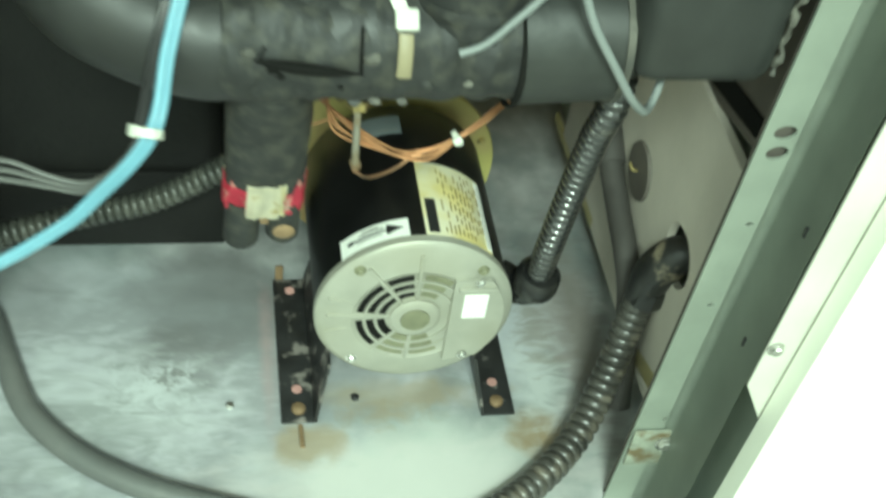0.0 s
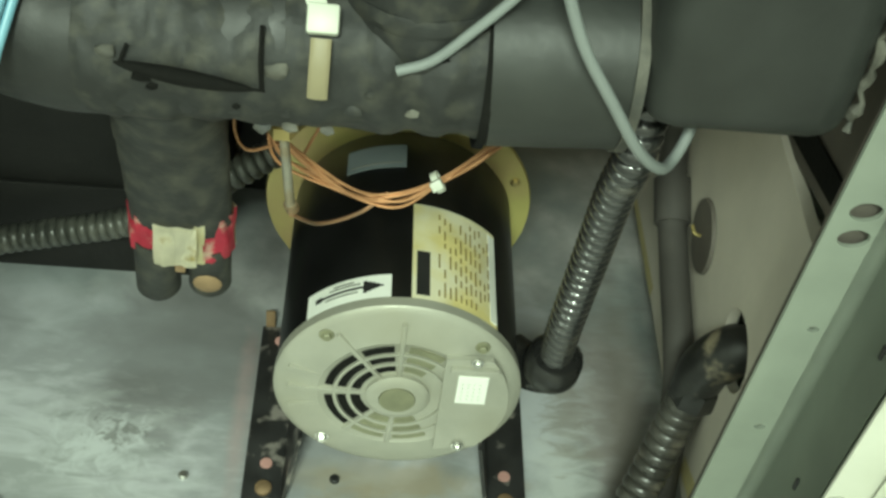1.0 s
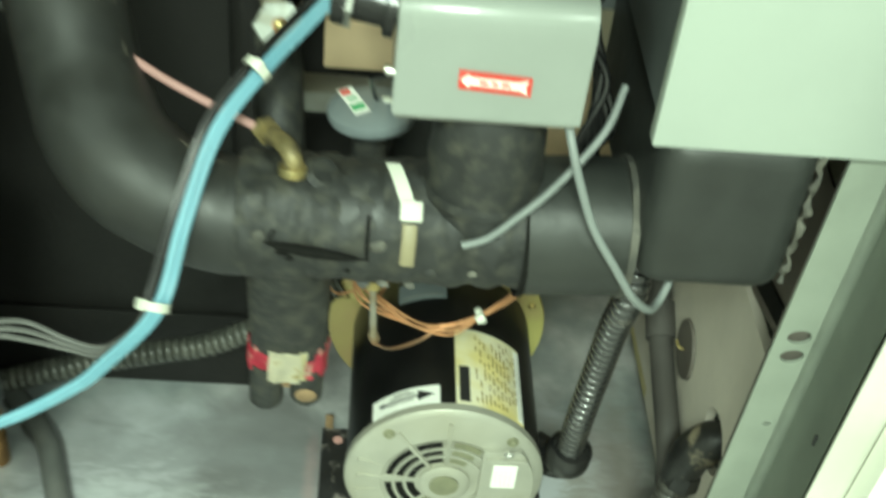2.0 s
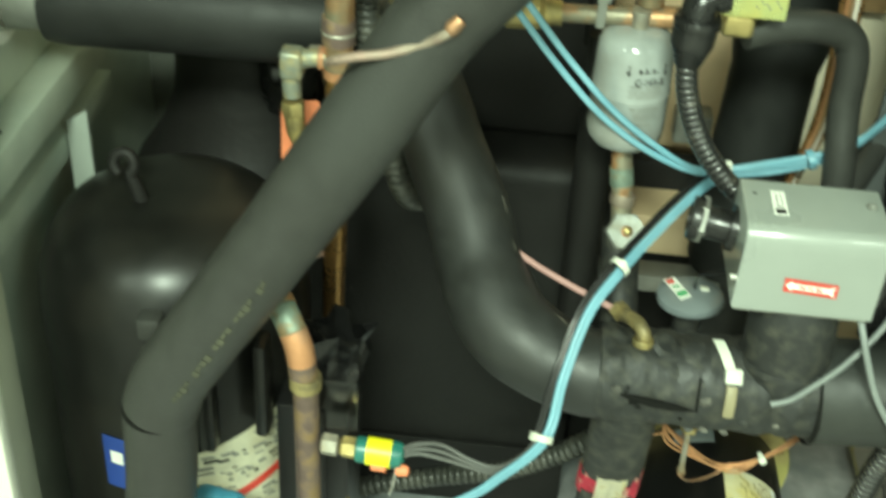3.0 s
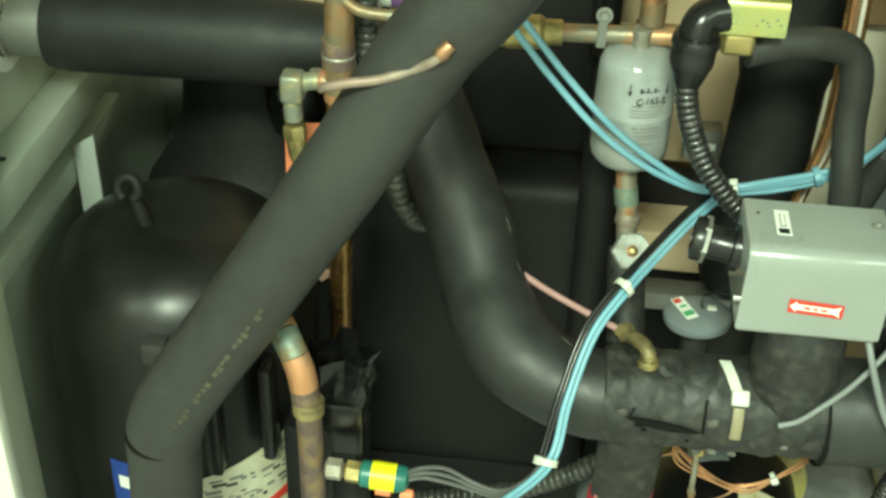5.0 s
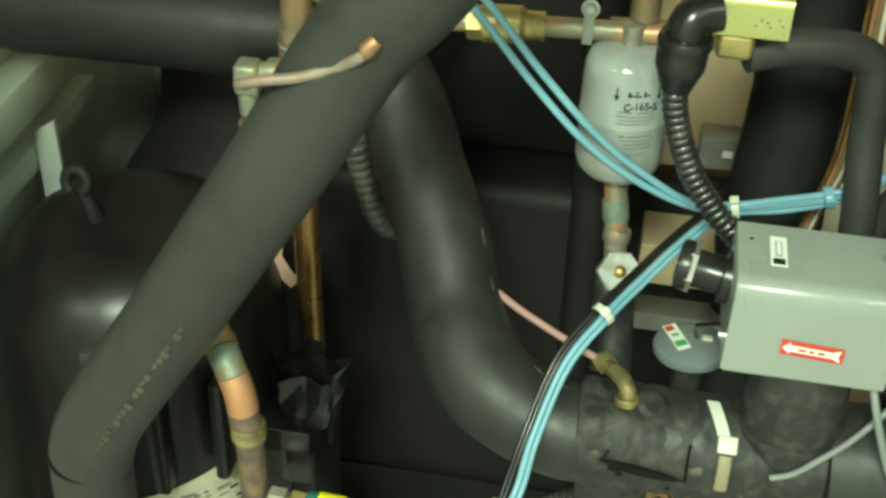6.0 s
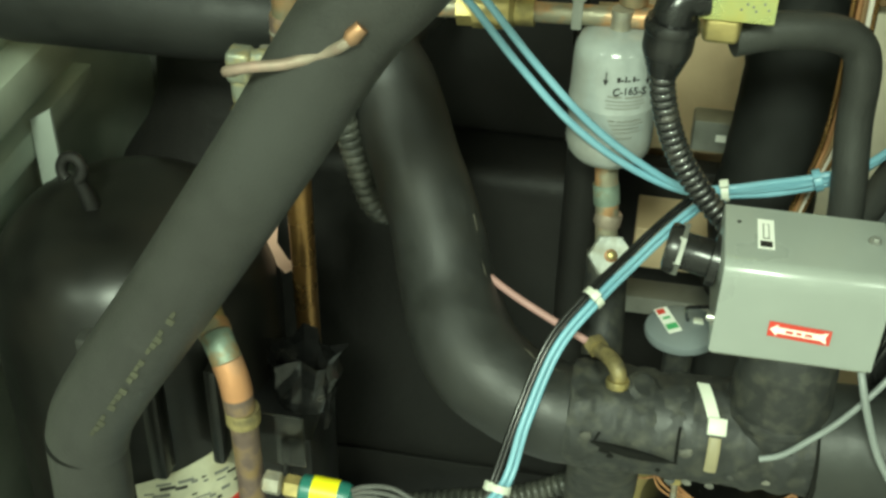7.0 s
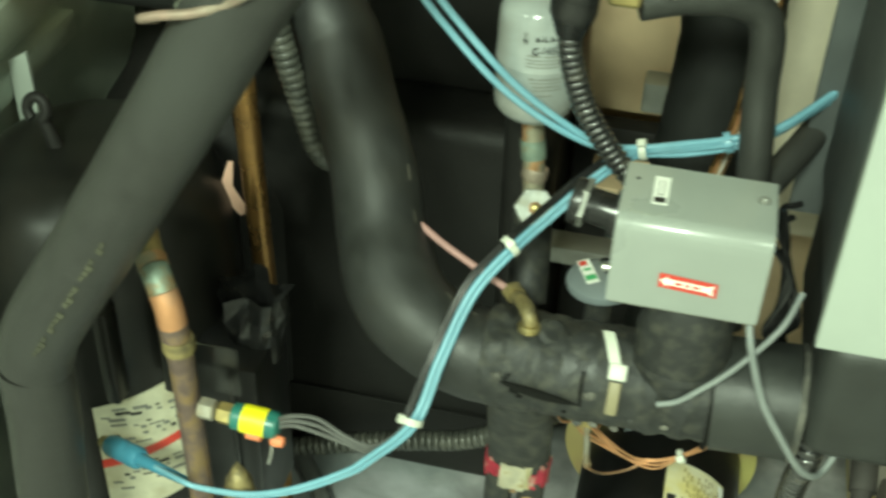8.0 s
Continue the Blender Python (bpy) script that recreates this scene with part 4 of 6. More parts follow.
# Brass stem with capillary, below the wrap.
stem = thing("drain_nipple", "thin pale rod hanging from a dirty brass fitting", "fitting")
part("fitting", lathe([(0.005, 0), (0.006, 0.006), (0.006, 0.014), (0.008, 0.018), (0.008, 0.036)], (-0.0365, -0.1125, 0.434), segs=16), BRASS_DIRTY, stem)
part("nut", lathe([(0.0078, 0), (0.0078, 0.007)], (-0.0365, -0.1122, 0.430), segs=6), BRASS, stem)
part("rod", sweep([(-0.0365, -0.1115, 0.433), (-0.0330, -0.100, 0.3685)], 0.0026, 12), SOLDER, stem)
part("tip", sweep([(-0.0332, -0.1, 0.370), (-0.0318, -0.098, 0.364)], 0.0038, 12), COPPER_GREEN, stem)

# Coil of thin copper capillary.
coil = thing("capillary_coil", "loose bundle of thin copper capillary tubes", "tubing")
for k in range(7):
    j = (k - 3) * 0.0022
    q = [random.uniform(-0.0035, 0.0035) for _ in range(8)]
    part("capillary", sweep(spline([(-0.05 - 0.002 * k, -0.045 + j, 0.395 - 0.002 * k), (-0.038 + j, -0.055 + q[0], 0.365 + j * 0.6 + q[1]), (-0.006 + j, -0.06 + q[2], 0.346 + q[3]), (0.024, -0.062 + j * 0.3, 0.3425 + j * 0.4 + q[4] * 0.5), (0.0485, -0.058, 0.3555 + j * 0.3), (0.072, -0.05 + j * 0.6 + q[5], 0.371 + q[6]), (0.094 + j, -0.035 + q[7], 0.386 + 1.5 * j + q[6]), (0.105, 0.0, 0.41 + j)], 8), 0.00095, 8), WIRE_ORANGE, coil)
part("capillary", sweep(spline([(0.02, -0.058, 0.344), (0.004, -0.066, 0.334), (-0.018, -0.078, 0.335), (-0.033, -0.096, 0.358)], 8), 0.0012, 8), COPPER, coil)
part("capillary", sweep(spline([(-0.04, -0.05, 0.37), (-0.062, -0.05, 0.362), (-0.068, -0.05, 0.385), (-0.05, -0.06, 0.42)], 8), 0.00095, 8), WIRE_ORANGE, coil)
part("capillary", sweep(spline([(-0.03, -0.05, 0.36), (-0.018, -0.05, 0.39), (-0.006, -0.06, 0.425)], 8), 0.00095, 8), WIRE_ORANGE, coil)
cable_tie((0.0475, -0.0585, 0.3555), (0.8, 0.15, 0.5), 0.0052, label="small white nylon tie round copper capillary", head=(0, -1, 0.6), w=0.002)


# ---- pump and motor ----
def motor():
    t = thing("electric_motor", "black electric motor with a vented grey aluminium end bell", "motor")
    cx, cz, r = 0.0395, 0.143, 0.0865
    ax = (0, -1, 0)
    part("shell", lathe([(r * 0.96, 0), (r * 0.985, 0.004), (r * 0.985, 0.165), (r * 0.96, 0.172)], (cx, 0.138, cz), ax, 64), MOTOR_BLACK, t)
    bell = part("end_bell", lathe([(r * 0.9, 0.0), (r * 1.0, 0.0), (r * 1.0, 0.0075), (r * 0.985, 0.0088), (r * 0.93, 0.0105), (r * 0.64, 0.0138), (r * 0.62, 0.0125), (r * 0.26, 0.0125)], (cx, -0.0335, cz), ax, 64), ALU, t)
    f = -0.0335 - 0.0125
    hub = part("hub", lathe([(0.0, 0.0), (0.022, 0.0), (0.0225, 0.0035), (0.0195, 0.0055), (0.013, 0.0055), (0.012, 0.0035), (0, 0.003)], (cx, f, cz), ax, 40), ALU, t)
    part("hub_plug", lathe([(0.0125, 0.003), (0.0125, 0.0062), (0.0, 0.0068)], (cx, f, cz), ax, 28), ALU_DIRT_SHADE, hub)

    def arc_slot(r0, r1, a0, a1, mat, name, lift):
        bm = bmesh.new()
        n = 10
        rows = []
        for rr in (r0, r1):
            rows.append([bm.verts.new((cx + rr * math.cos(radians(a0 + (a1 - a0) * k / n)), f - lift, cz + rr * math.sin(radians(a0 + (a1 - a0) * k / n)))) for k in range(n + 1)])
        for k in range(n):
            bm.faces.new((rows[0][k], rows[0][k + 1], rows[1][k + 1], rows[1][k]))
        got = bmesh.ops.extrude_face_region(bm, geom=bm.faces[:])
        bmesh.ops.translate(bm, vec=(0, 0.003, 0), verts=[v for v in got["geom"] if isinstance(v, bmesh.types.BMVert)])
        part(name, bm, mat, bell, smooth=False)

    # Slots are plates; their shade is painted, black to the west, grey elsewhere.
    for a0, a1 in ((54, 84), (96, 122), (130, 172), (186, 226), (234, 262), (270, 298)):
        dark = CRACK if a0 > 90 and a0 < 230 else ALU_DIRT_SHADE
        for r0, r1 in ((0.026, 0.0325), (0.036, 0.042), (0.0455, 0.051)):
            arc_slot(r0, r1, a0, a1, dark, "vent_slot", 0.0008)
    # Cast ribs across the slots and rim.
    for a, r0, r1, w in ((90, 0.022, 0.074, 0.0016), (126, 0.022, 0.074, 0.0016), (178, 0.022, 0.076, 0.0018), (194, 0.056, 0.079, 0.0016), (163, 0.056, 0.079, 0.0016), (230, 0.022, 0.056, 0.0016), (266, 0.022, 0.056, 0.0016)):
        m = Matrix.Translation((cx, 0, cz)) @ Matrix.Rotation(-radians(a), 4, "Y")
        part("cast_rib", box((r0, f - 0.0022 + (0.0008 if r0 > 0.05 else 0), -w), (r1, f + 0.012, w), 0.0006, m=m), ALU, bell)
    for rr in (0.034, 0.0438):
        part("cast_ring", lathe([(rr - 0.0012, -0.001), (rr - 0.0012, 0.002), (rr + 0.0012, 0.002), (rr + 0.0012, -0.001), (rr - 0.0012, -0.001)], (cx, f, cz), ax, 48), ALU, bell)
    for a in (45, 132, 228, 318):
        c = (cx + 0.076 * math.cos(radians(a)), f + 0.0018, cz + 0.076 * math.sin(radians(a)))
        screw(c, ax, 0.0035, t, ALU_DIRT_SHADE if a < 200 else STEEL)
    # Wiring cover.
    cover = part("wiring_cover", prism([(cx + 0.030, f - 0.0005, cz + 0.047)] + [(cx + 0.0775 * math.cos(radians(a)), f - 0.0005, cz + 0.0775 * math.sin(radians(a))) for a in range(37, -47, -7)] + [(cx + 0.030, f - 0.0005, cz - 0.056)], (0, -1, 0), 0.0042), ALU, t, "raised wiring cover")
    part("sticker", box((cx + 0.040, f - 0.0058, cz + 0.001), (cx + 0.061, f - 0.0046, cz + 0.030), 0.0003), WHITE, cover, "white printed sticker", smooth=False)
    bars([(cx + 0.043 + 0.004 * i, z, cx + 0.043 + 0.004 * i + 0.0014, z + 0.0003) for i in range(4) for z in (cz + 0.006, cz + 0.010, cz + 0.014, cz + 0.018, cz + 0.022)], Matrix.Translation((0, f - 0.0059, 0)) @ pose(0, 0, 0, 90, 0, 0), "print_bars", INK_GREY, cover)
    part("cover_lip", box((cx + 0.034, f - 0.0085, cz + 0.0355), (cx + 0.068, f - 0.004, cz + 0.0395), 0.0012), ALU, cover)
    screw((cx + 0.051, f - 0.006, cz + 0.046), ax, 0.0028, t)
    screw((cx + 0.047, f - 0.006, cz - 0.048), ax, 0.0030, t)
    # Name plate and arrow label on the shell. The angle runs from the east side up over the top.
    def wrap_label(x0, x1, y0, y1, name, mat, parent, lift=0.0, slant=0.0):
        rr = r * 0.985 + 0.0006 + lift
        n, bm = 10, bmesh.new()
        rows = []
        for q in (rr, rr + 0.0005):
            for y in (y0, y1):
                rows.append([bm.verts.new((cx + q * math.cos(radians(x0 + (x1 - x0) * k / n)), y + slant * k / n, cz + q * math.sin(radians(x0 + (x1 - x0) * k / n)))) for k in range(n + 1)])
        for k in range(n):
            for p, q in ((rows[0], rows[1]), (rows[2], rows[3]), (rows[0], rows[2]), (rows[1], rows[3])):
                bm.faces.new((p[k], p[k + 1], q[k + 1], q[k]))
        for k in (0, n):
            bm.faces.new((rows[0][k], rows[1][k], rows[3][k], rows[2][k]))
        return part(name, bm, mat, parent)

    plate = wrap_label(88, 43, -0.0335, 0.0565, "name_plate", YELLOW, t)
    tagged(plate, "yellow foil name plate with brown print")
    wrap_label(86, 80, -0.030, 0.010, "maker_mark", INK, plate, 0.0006)
    wrap_label(48, 43.6, -0.03, 0.053, "plate_border", WHITE, plate, 0.0006)
    for k in range(11):
        a = 76 - 2.7 * k
        y = -0.028
        while y < 0.045:
            w = random.uniform(0.004, 0.013)
            if random.random() < 0.8:
                wrap_label(a, a - 0.65, y, min(y + w, 0.049), "print_bar", INK_BROWN, plate, 0.0006)
            y += w + random.uniform(0.003, 0.007)
    arrow = wrap_label(97, 139, -0.0328, -0.0128, "arrow_label", WHITE, t)
    tagged(arrow, "white rotation label with a black arrow")
    for k in range(5):
        wrap_label(100.5 + 1.8 * k, 102.3 + 1.8 * k, -0.0228 - 0.0011 * (k + 0.6), -0.0228 + 0.0011 * (k + 0.6), "arrow_head", INK, arrow, 0.0007)
    wrap_label(109.5, 132, -0.0236, -0.0220, "arrow_shaft", INK, arrow, 0.0007)
    for a0, a1, y in ((112, 128, -0.0262), (111, 126, -0.0192), (114, 124, -0.0168)):
        wrap_label(a0, a1, y - 0.0005, y + 0.0005, "print_bar", INK_GREY, arrow, 0.0007)
    wrap_label(130, 133.5, -0.0246, -0.0210, "arrow_tail", INK, arrow, 0.0007)
    top = wrap_label(92, 122, 0.095, 0.119, "grey_label", GREY_CAP, t)
    wrap_label(94, 120, 0.099, 0.1, "print_bar", INK_GREY, top, 0.0006)
    # Cradle feet.
    for side, x in ((-1, -0.0545), (1, 0.1345)):
        rail = part("base_rail", box((x - 0.0165, -0.052, 0.001), (x + 0.0165, 0.128, 0.004), 0.001), RUST, t, "black base rail with chipped paint and rust")
        part("rail_web", prism([(x - side * 0.0165, -0.052, 0.002), (x - side * 0.0165, 0.128, 0.002), (x - side * 0.028, 0.128, 0.06), (x - side * 0.028, -0.03, 0.06)], (side, 0, 0), 0.003), RUST, t, smooth=False)
        for y, mat in ((-0.038, RUST_BOLT), (-0.014, PINK_PRIMER), (0.112, PINK_PRIMER)):
            part("rail_bolt" if mat is RUST_BOLT else "primer_spot", lathe([(0.0065, 0), (0.0065, 0.003), (0.004, 0.0045)] if mat is RUST_BOLT else [(0.005, 0), (0.0048, 0.0007)], (x, y, 0.004), (0, 0, 1), 14), mat, rail)
    return t


motor()
pump = thing("pump_flange", "yellow zinc-plated round pump flange behind the motor", "flange")
part("disc", lathe([(0.060, 0), (0.1065, 0), (0.1075, 0.003), (0.1065, 0.006), (0.060, 0.008)], (0.036, 0.160, 0.136), (0, -1, 0), 64), FLANGE, pump)
part("body", lathe([(0.06, 0.0), (0.085, 0.01), (0.085, 0.06), (0.05, 0.075)], (0.036, 0.24, 0.136), (0, -1, 0), 40), GALV_DARK, pump)
for a in (20, 120, 160, 250):
    screw((0.036 + 0.097 * math.cos(radians(a)), 0.154, 0.136 + 0.097 * math.sin(radians(a))), (0, -1, 0), 0.003, pump, BRASS)
part("foot", box((0.0, 0.165, 0.0), (0.072, 0.235, 0.06), 0.004), GALV_DARK, pump)

# Small fixings on the pan.
rod = thing("pan_rod", "short rusty rod lying in front of the base rail", "rod")
part("rod", sweep([(-0.0535, -0.0545, 0.002), (-0.0528, -0.0785, 0.002)], 0.0022, 8), RUST_BOLT, rod)
peg = thing("pan_clip", "small rusty clip standing on the pan", "clip")
part("clip", box((-0.0685, 0.128, 0.0), (-0.0605, 0.131, 0.022), 0.0008), RUST_BOLT, peg)

# ---- conduits and hoses ----
cond_a = thing("flexible_conduit", "glossy black ribbed conduit rising from the motor", "conduit", "conduits")
part("elbow", sweep(spline([(0.118, -0.01, 0.152), (0.130, -0.02, 0.152), (0.142, -0.03, 0.160), (0.1455, -0.034, 0.178)], 8), 0.0165, 20), BLACK_PLASTIC, cond_a)
part("elbow_nut", lathe([(0.0195, 0), (0.0205, 0.004), (0.0195, 0.018), (0.016, 0.022)], (0.1445, -0.033, 0.165), (0.05, -0.25, 1), 24), BLACK_PLASTIC, cond_a)
part("hose", ribbed([(0.1455, -0.034, 0.17), (0.1425, -0.052, 0.235), (0.1435, -0.067, 0.3146), (0.1425, -0.085, 0.38), (0.1435, -0.1, 0.43), (0.144, -0.09, 0.50)], 0.0118, 0.0090, 0.0032, 18), CONDUIT, cond_a)
cond_b = thing("flexible_conduit", "dusty black ribbed conduit leaving the side board opening", "conduit", "conduits")
part("elbow", sweep(spline([(0.285, -0.040, 0.205), (0.268, -0.035, 0.20), (0.255, -0.03, 0.175), (0.250, -0.03, 0.145)], 8), lambda f, d: 0.016 + 0.003 * math.sin(math.pi * f), 22), DUSTY_PLASTIC, cond_b)
part("elbow_nut", lathe([(0.0185, 0), (0.0195, 0.006), (0.0185, 0.02)], (0.252, -0.03, 0.14), (0.1, 0, 1), 8), DUSTY_PLASTIC, cond_b)
part("hose", ribbed([(0.250, -0.03, 0.15), (0.242, -0.038, 0.11), (0.225, -0.062, 0.06), (0.195, -0.10, 0.026), (0.15, -0.14, 0.015), (0.09, -0.178, 0.015), (0.02, -0.21, 0.015), (-0.05, -0.25, 0.015)], 0.0148, 0.0098, 0.0030, 18), CONDUIT_DUSTY, cond_b)
lower = thing("insulated_pipe", "dark insulated pipe running along the side board", "pipe", "pipes")
part("insulation", sweep(spline([(0.25, 0.21, 0.34), (0.25, 0.185, 0.225), (0.25, 0.145, 0.185), (0.25, 0.116, 0.169), (0.25, 0.07, 0.152), (0.25, 0.027, 0.137), (0.25, -0.01, 0.11), (0.248, -0.06, 0.02)], 8), 0.0115, 18), TUBE_GREY_DULL, lower)
part("collar", sweep(spline([(0.25, 0.15, 0.188), (0.25, 0.132, 0.178), (0.25, 0.118, 0.17)], 6), 0.0145, 18), TUBE_GREY_DULL, lower)
hose = thing("drain_hose", "grey rubber drain hose curving over the pan", "hose")
part("hose", sweep(spline([(-0.40, 0.16, 0.012), (-0.345, 0.09, 0.012), (-0.322, 0.03, 0.012), (-0.298, -0.03, 0.012), (-0.263, -0.072, 0.012), (-0.22, -0.105, 0.012), (-0.17, -0.13, 0.012), (-0.10, -0.155, 0.012), (0.0, -0.19, 0.012)], 10), 0.0115, 18), material("grey_rubber", (0.12, 0.125, 0.12), 0.5, vary=0.12, bump=0.1, second=(0.17, 0.17, 0.16), second_scale=12), hose)
flex = thing("ribbed_hose", "black corrugated plastic hose running low at the back", "hose")
part("hose", ribbed([(-0.46, 0.12, 0.03), (-0.36, 0.14, 0.05), (-0.29, 0.15, 0.066), (-0.235, 0.15, 0.082), (-0.186, 0.15, 0.097), (-0.13, 0.15, 0.13), (-0.10, 0.15, 0.155), (-0.06, 0.16, 0.18)], 0.0125, 0.0085, 0.0028, 14), RIB_GREY, flex)
flex2 = thing("ribbed_hose", "thin black ribbed hose hanging behind the diagonal pipe", "hose")
part("hose", ribbed([(-0.355, 0.04, 0.86), (-0.354, 0.04, 0.785), (-0.352, 0.04, 0.733), (-0.347, 0.04, 0.67), (-0.3286, 0.04, 0.597), (-0.3117, 0.04, 0.548), (-0.292, 0.07, 0.525), (-0.26, 0.1, 0.51)], 0.0115, 0.0075, 0.0022, 14), RIB_GREY, flex2)


# ---- actuator ----
def actuator():
    t = thing("valve_actuator", "grey enamelled valve actuator box with a red and white label", "actuator")
    x0, x1 = -0.0345, 0.0735
    out = [(-0.1535, 0.5985), (-0.1545, 0.655)] + [(-0.1425 - 0.012 * math.cos(radians(a)), 0.6605 + 0.012 * math.sin(radians(a))) for a in range(10, 91, 16)] + [(-0.083, 0.6725), (-0.081, 0.6705), (-0.078, 0.5985)]
    bm = prism([(x0, y, z) for y, z in out], (1, 0, 0), x1 - x0)
    sharp = [e for e in bm.edges if abs(e.verts[0].co.x - e.verts[1].co.x) < 1e-6]
    bmesh.ops.bevel(bm, geom=sharp, offset=0.0012, segments=2, affect="EDGES", profile=0.5)
    body = part("cover", bm, BOX_GREY, t)
    part("base_plate", box((x0 + 0.002, -0.150, 0.594), (x1 - 0.002, -0.079, 0.5995), 0.001), GALV_DARK, t)
    # Front label: red field with a white double arrow.
    fm = plane_matrix((0.0215, -0.1546, 0.6245), (1, 0, -0.06), (0, -0.018, 1))
    lab = part("direction_label", box((-0.0205, -0.0062, 0), (0.0205, 0.0062, 0.0004), 0, m=fm), RED, t, "red label with a white double arrow", smooth=False)
    arrow = [(-0.0195, 0), (-0.0145, 0.0048), (-0.0145, 0.0026), (0.0135, 0.0026), (0.0185, 0.0048), (0.017, 0), (0.0185, -0.0048), (0.0135, -0.0026), (-0.0145, -0.0026), (-0.0145, -0.0048)]
    part("white_arrow", prism([fm @ Vector((u, v, 0.0005)) for u, v in arrow], (0, -1, 0), 0.0003), WHITE, lab, smooth=False)
    bars([(-0.009, -0.001, -0.004, 0.001), (-0.002, -0.001, 0.0015, 0.001), (0.0035, -0.001, 0.0085, 0.001)], fm @ Matrix.Translation((0, 0, 0.0009)), "print_bars", RED, lab)
    # Top label.
    tm = plane_matrix((-0.0075, -0.1145, 0.6728), (1, 0, 0), (0, 1, 0.02))
    tl = part("top_label", box((-0.0055, -0.0165, 0), (0.0055, 0.0165, 0.0004), 0, m=tm), WHITE, t, "white top label with a small black mark", smooth=False)
    bars([(-0.004, -0.015, 0.004, -0.0085)], tm @ Matrix.Translation((0, 0, 0.0005)), "print_bar", INK, tl)
    bars([(-0.0022, -0.006, 0.0022, 0.011)], tm @ Matrix.Translation((0, 0, 0.0005)), "print_bar", INK_GREY, tl)
    bars([(-0.0014, -0.005, 0.0014, 0.010)], tm @ Matrix.Translation((0, 0, 0.0009)), "print_bar", WHITE, tl)
    part("screw_hole", lathe([(0.0015, 0), (0.0013, 0.0005)], (-0.025, -0.103, 0.6727), (0, 0, 1), 12), INK, t)
    screw((0.064, -0.108, 0.673), (0, 0, 1), 0.003, t, GALV_DARK)
    # Round cable gland on the west end.
    gl = part("cable_gland", lathe([(0.0185, 0), (0.0185, 0.006), (0.0135, 0.007), (0.0135, 0.026), (0.0125, 0.028), (0.0175, 0.029), (0.018, 0.034), (0.017, 0.037), (0.012, 0.038), (0.012, 0.036), (0, 0.036)], (x0 + 0.001, -0.106, 0.640), (-1, 0.12, 0.12), 32), BLACK_PLASTIC, t)
    part("gland_nut", lathe([(0.0188, 0), (0.0188, 0.005)], (x0 - 0.024, -0.102, 0.643), (-1, 0.12, 0.12), 6), GALV_DARK, gl)
    part("shaft", lathe([(0.016, 0), (0.016, 0.03)], (0.022, -0.095, 0.575), segs=24), GALV_DARK, t)
    part("side_stud", lathe([(0.003, 0), (0.003, 0.005), (0, 0.006)], (x0, -0.15, 0.625), (-1, 0, 0), 12), STEEL, t)
    return t


actuator()

# Conduit from the solenoid down to the actuator.
cond_c = thing("flexible_conduit", "glossy black ribbed conduit from the solenoid to the actuator", "conduit", "conduits")
part("hose", ribbed([(-0.0885, -0.062, 0.768), (-0.0875, -0.062, 0.745), (-0.080, -0.062, 0.718), (-0.068, -0.063, 0.692), (-0.050, -0.066, 0.668), (-0.034, -0.072, 0.654), (-0.02, -0.082, 0.648)], 0.0092, 0.0058, 0.0026, 18), CONDUIT, cond_c)
part("boot", sweep(spline([(-0.0888, -0.062, 0.757), (-0.0880, -0.062, 0.778), (-0.0868, -0.062, 0.797)], 6), lambda f, d: 0.0105 + 0.0065 * min(1, f * 2.2), 24), BLACK_PLASTIC, cond_c)
part("elbow", sweep(spline([(-0.0868, -0.062, 0.79), (-0.0862, -0.06, 0.803), (-0.080, -0.056, 0.809), (-0.068, -0.052, 0.811)], 8), 0.0138, 24), BLACK_PLASTIC, cond_c)
part("clamp_ring", lathe([(0.0175, 0), (0.0185, 0.002), (0.0185, 0.006), (0.0175, 0.008)], (-0.0868, -0.062, 0.788), (0, 0, 1), 28), BLACK_PLASTIC, cond_c)


def solenoid():
    t = thing("solenoid_coil", "gold zinc-plated solenoid coil housing on a brass valve", "solenoid")
    front = [(-0.058, 0.797), (-0.0585, 0.801), (-0.0575, 0.817)] + [(-0.0505 - 0.007 * math.cos(radians(a)), 0.8185 + 0.007 * math.sin(radians(a))) for a in range(0, 91, 15)] + [(-0.012, 0.8255), (-0.012, 0.797)]
    part("housing", prism([(-0.0715, y, z) for y, z in front], (1, 0, 0), 0.049), GOLD, t)
    part("end_plate", box((-0.0725, -0.046, 0.8258), (-0.0215, 0.016, 0.831), 0.0018), COIL_TOP, t, "zinc-plated top bracket with a dark reflection painted in")
    part("core_tube", lathe([(0.008, 0), (0.008, 0.012), (0.005, 0.02)], (-0.048, 0.0, 0.831), segs=20), BRASS_DIRTY, t)
    bmx = bmesh.new()
    for u, v in ((0.62, 0.5), (0.70, 0.42), (0.84, 0.55), (0.74, 0.28), (0.9, 0.35), (0.55, 0.3)):
        box((-0.0715 + 0.049 * u - 0.0007, -0.0588, 0.800 + 0.020 * v - 0.0007), (-0.0715 + 0.049 * u + 0.0007, -0.0572, 0.800 + 0.020 * v + 0.0007), 0, bmx)
    part("fly_specks", bmx, INK_GREY, t, smooth=False)
    part("valve_body", box((-0.067, -0.054, 0.777), (-0.042, -0.026, 0.7965), 0.0045, segs=3), BRASS, t)
    return t


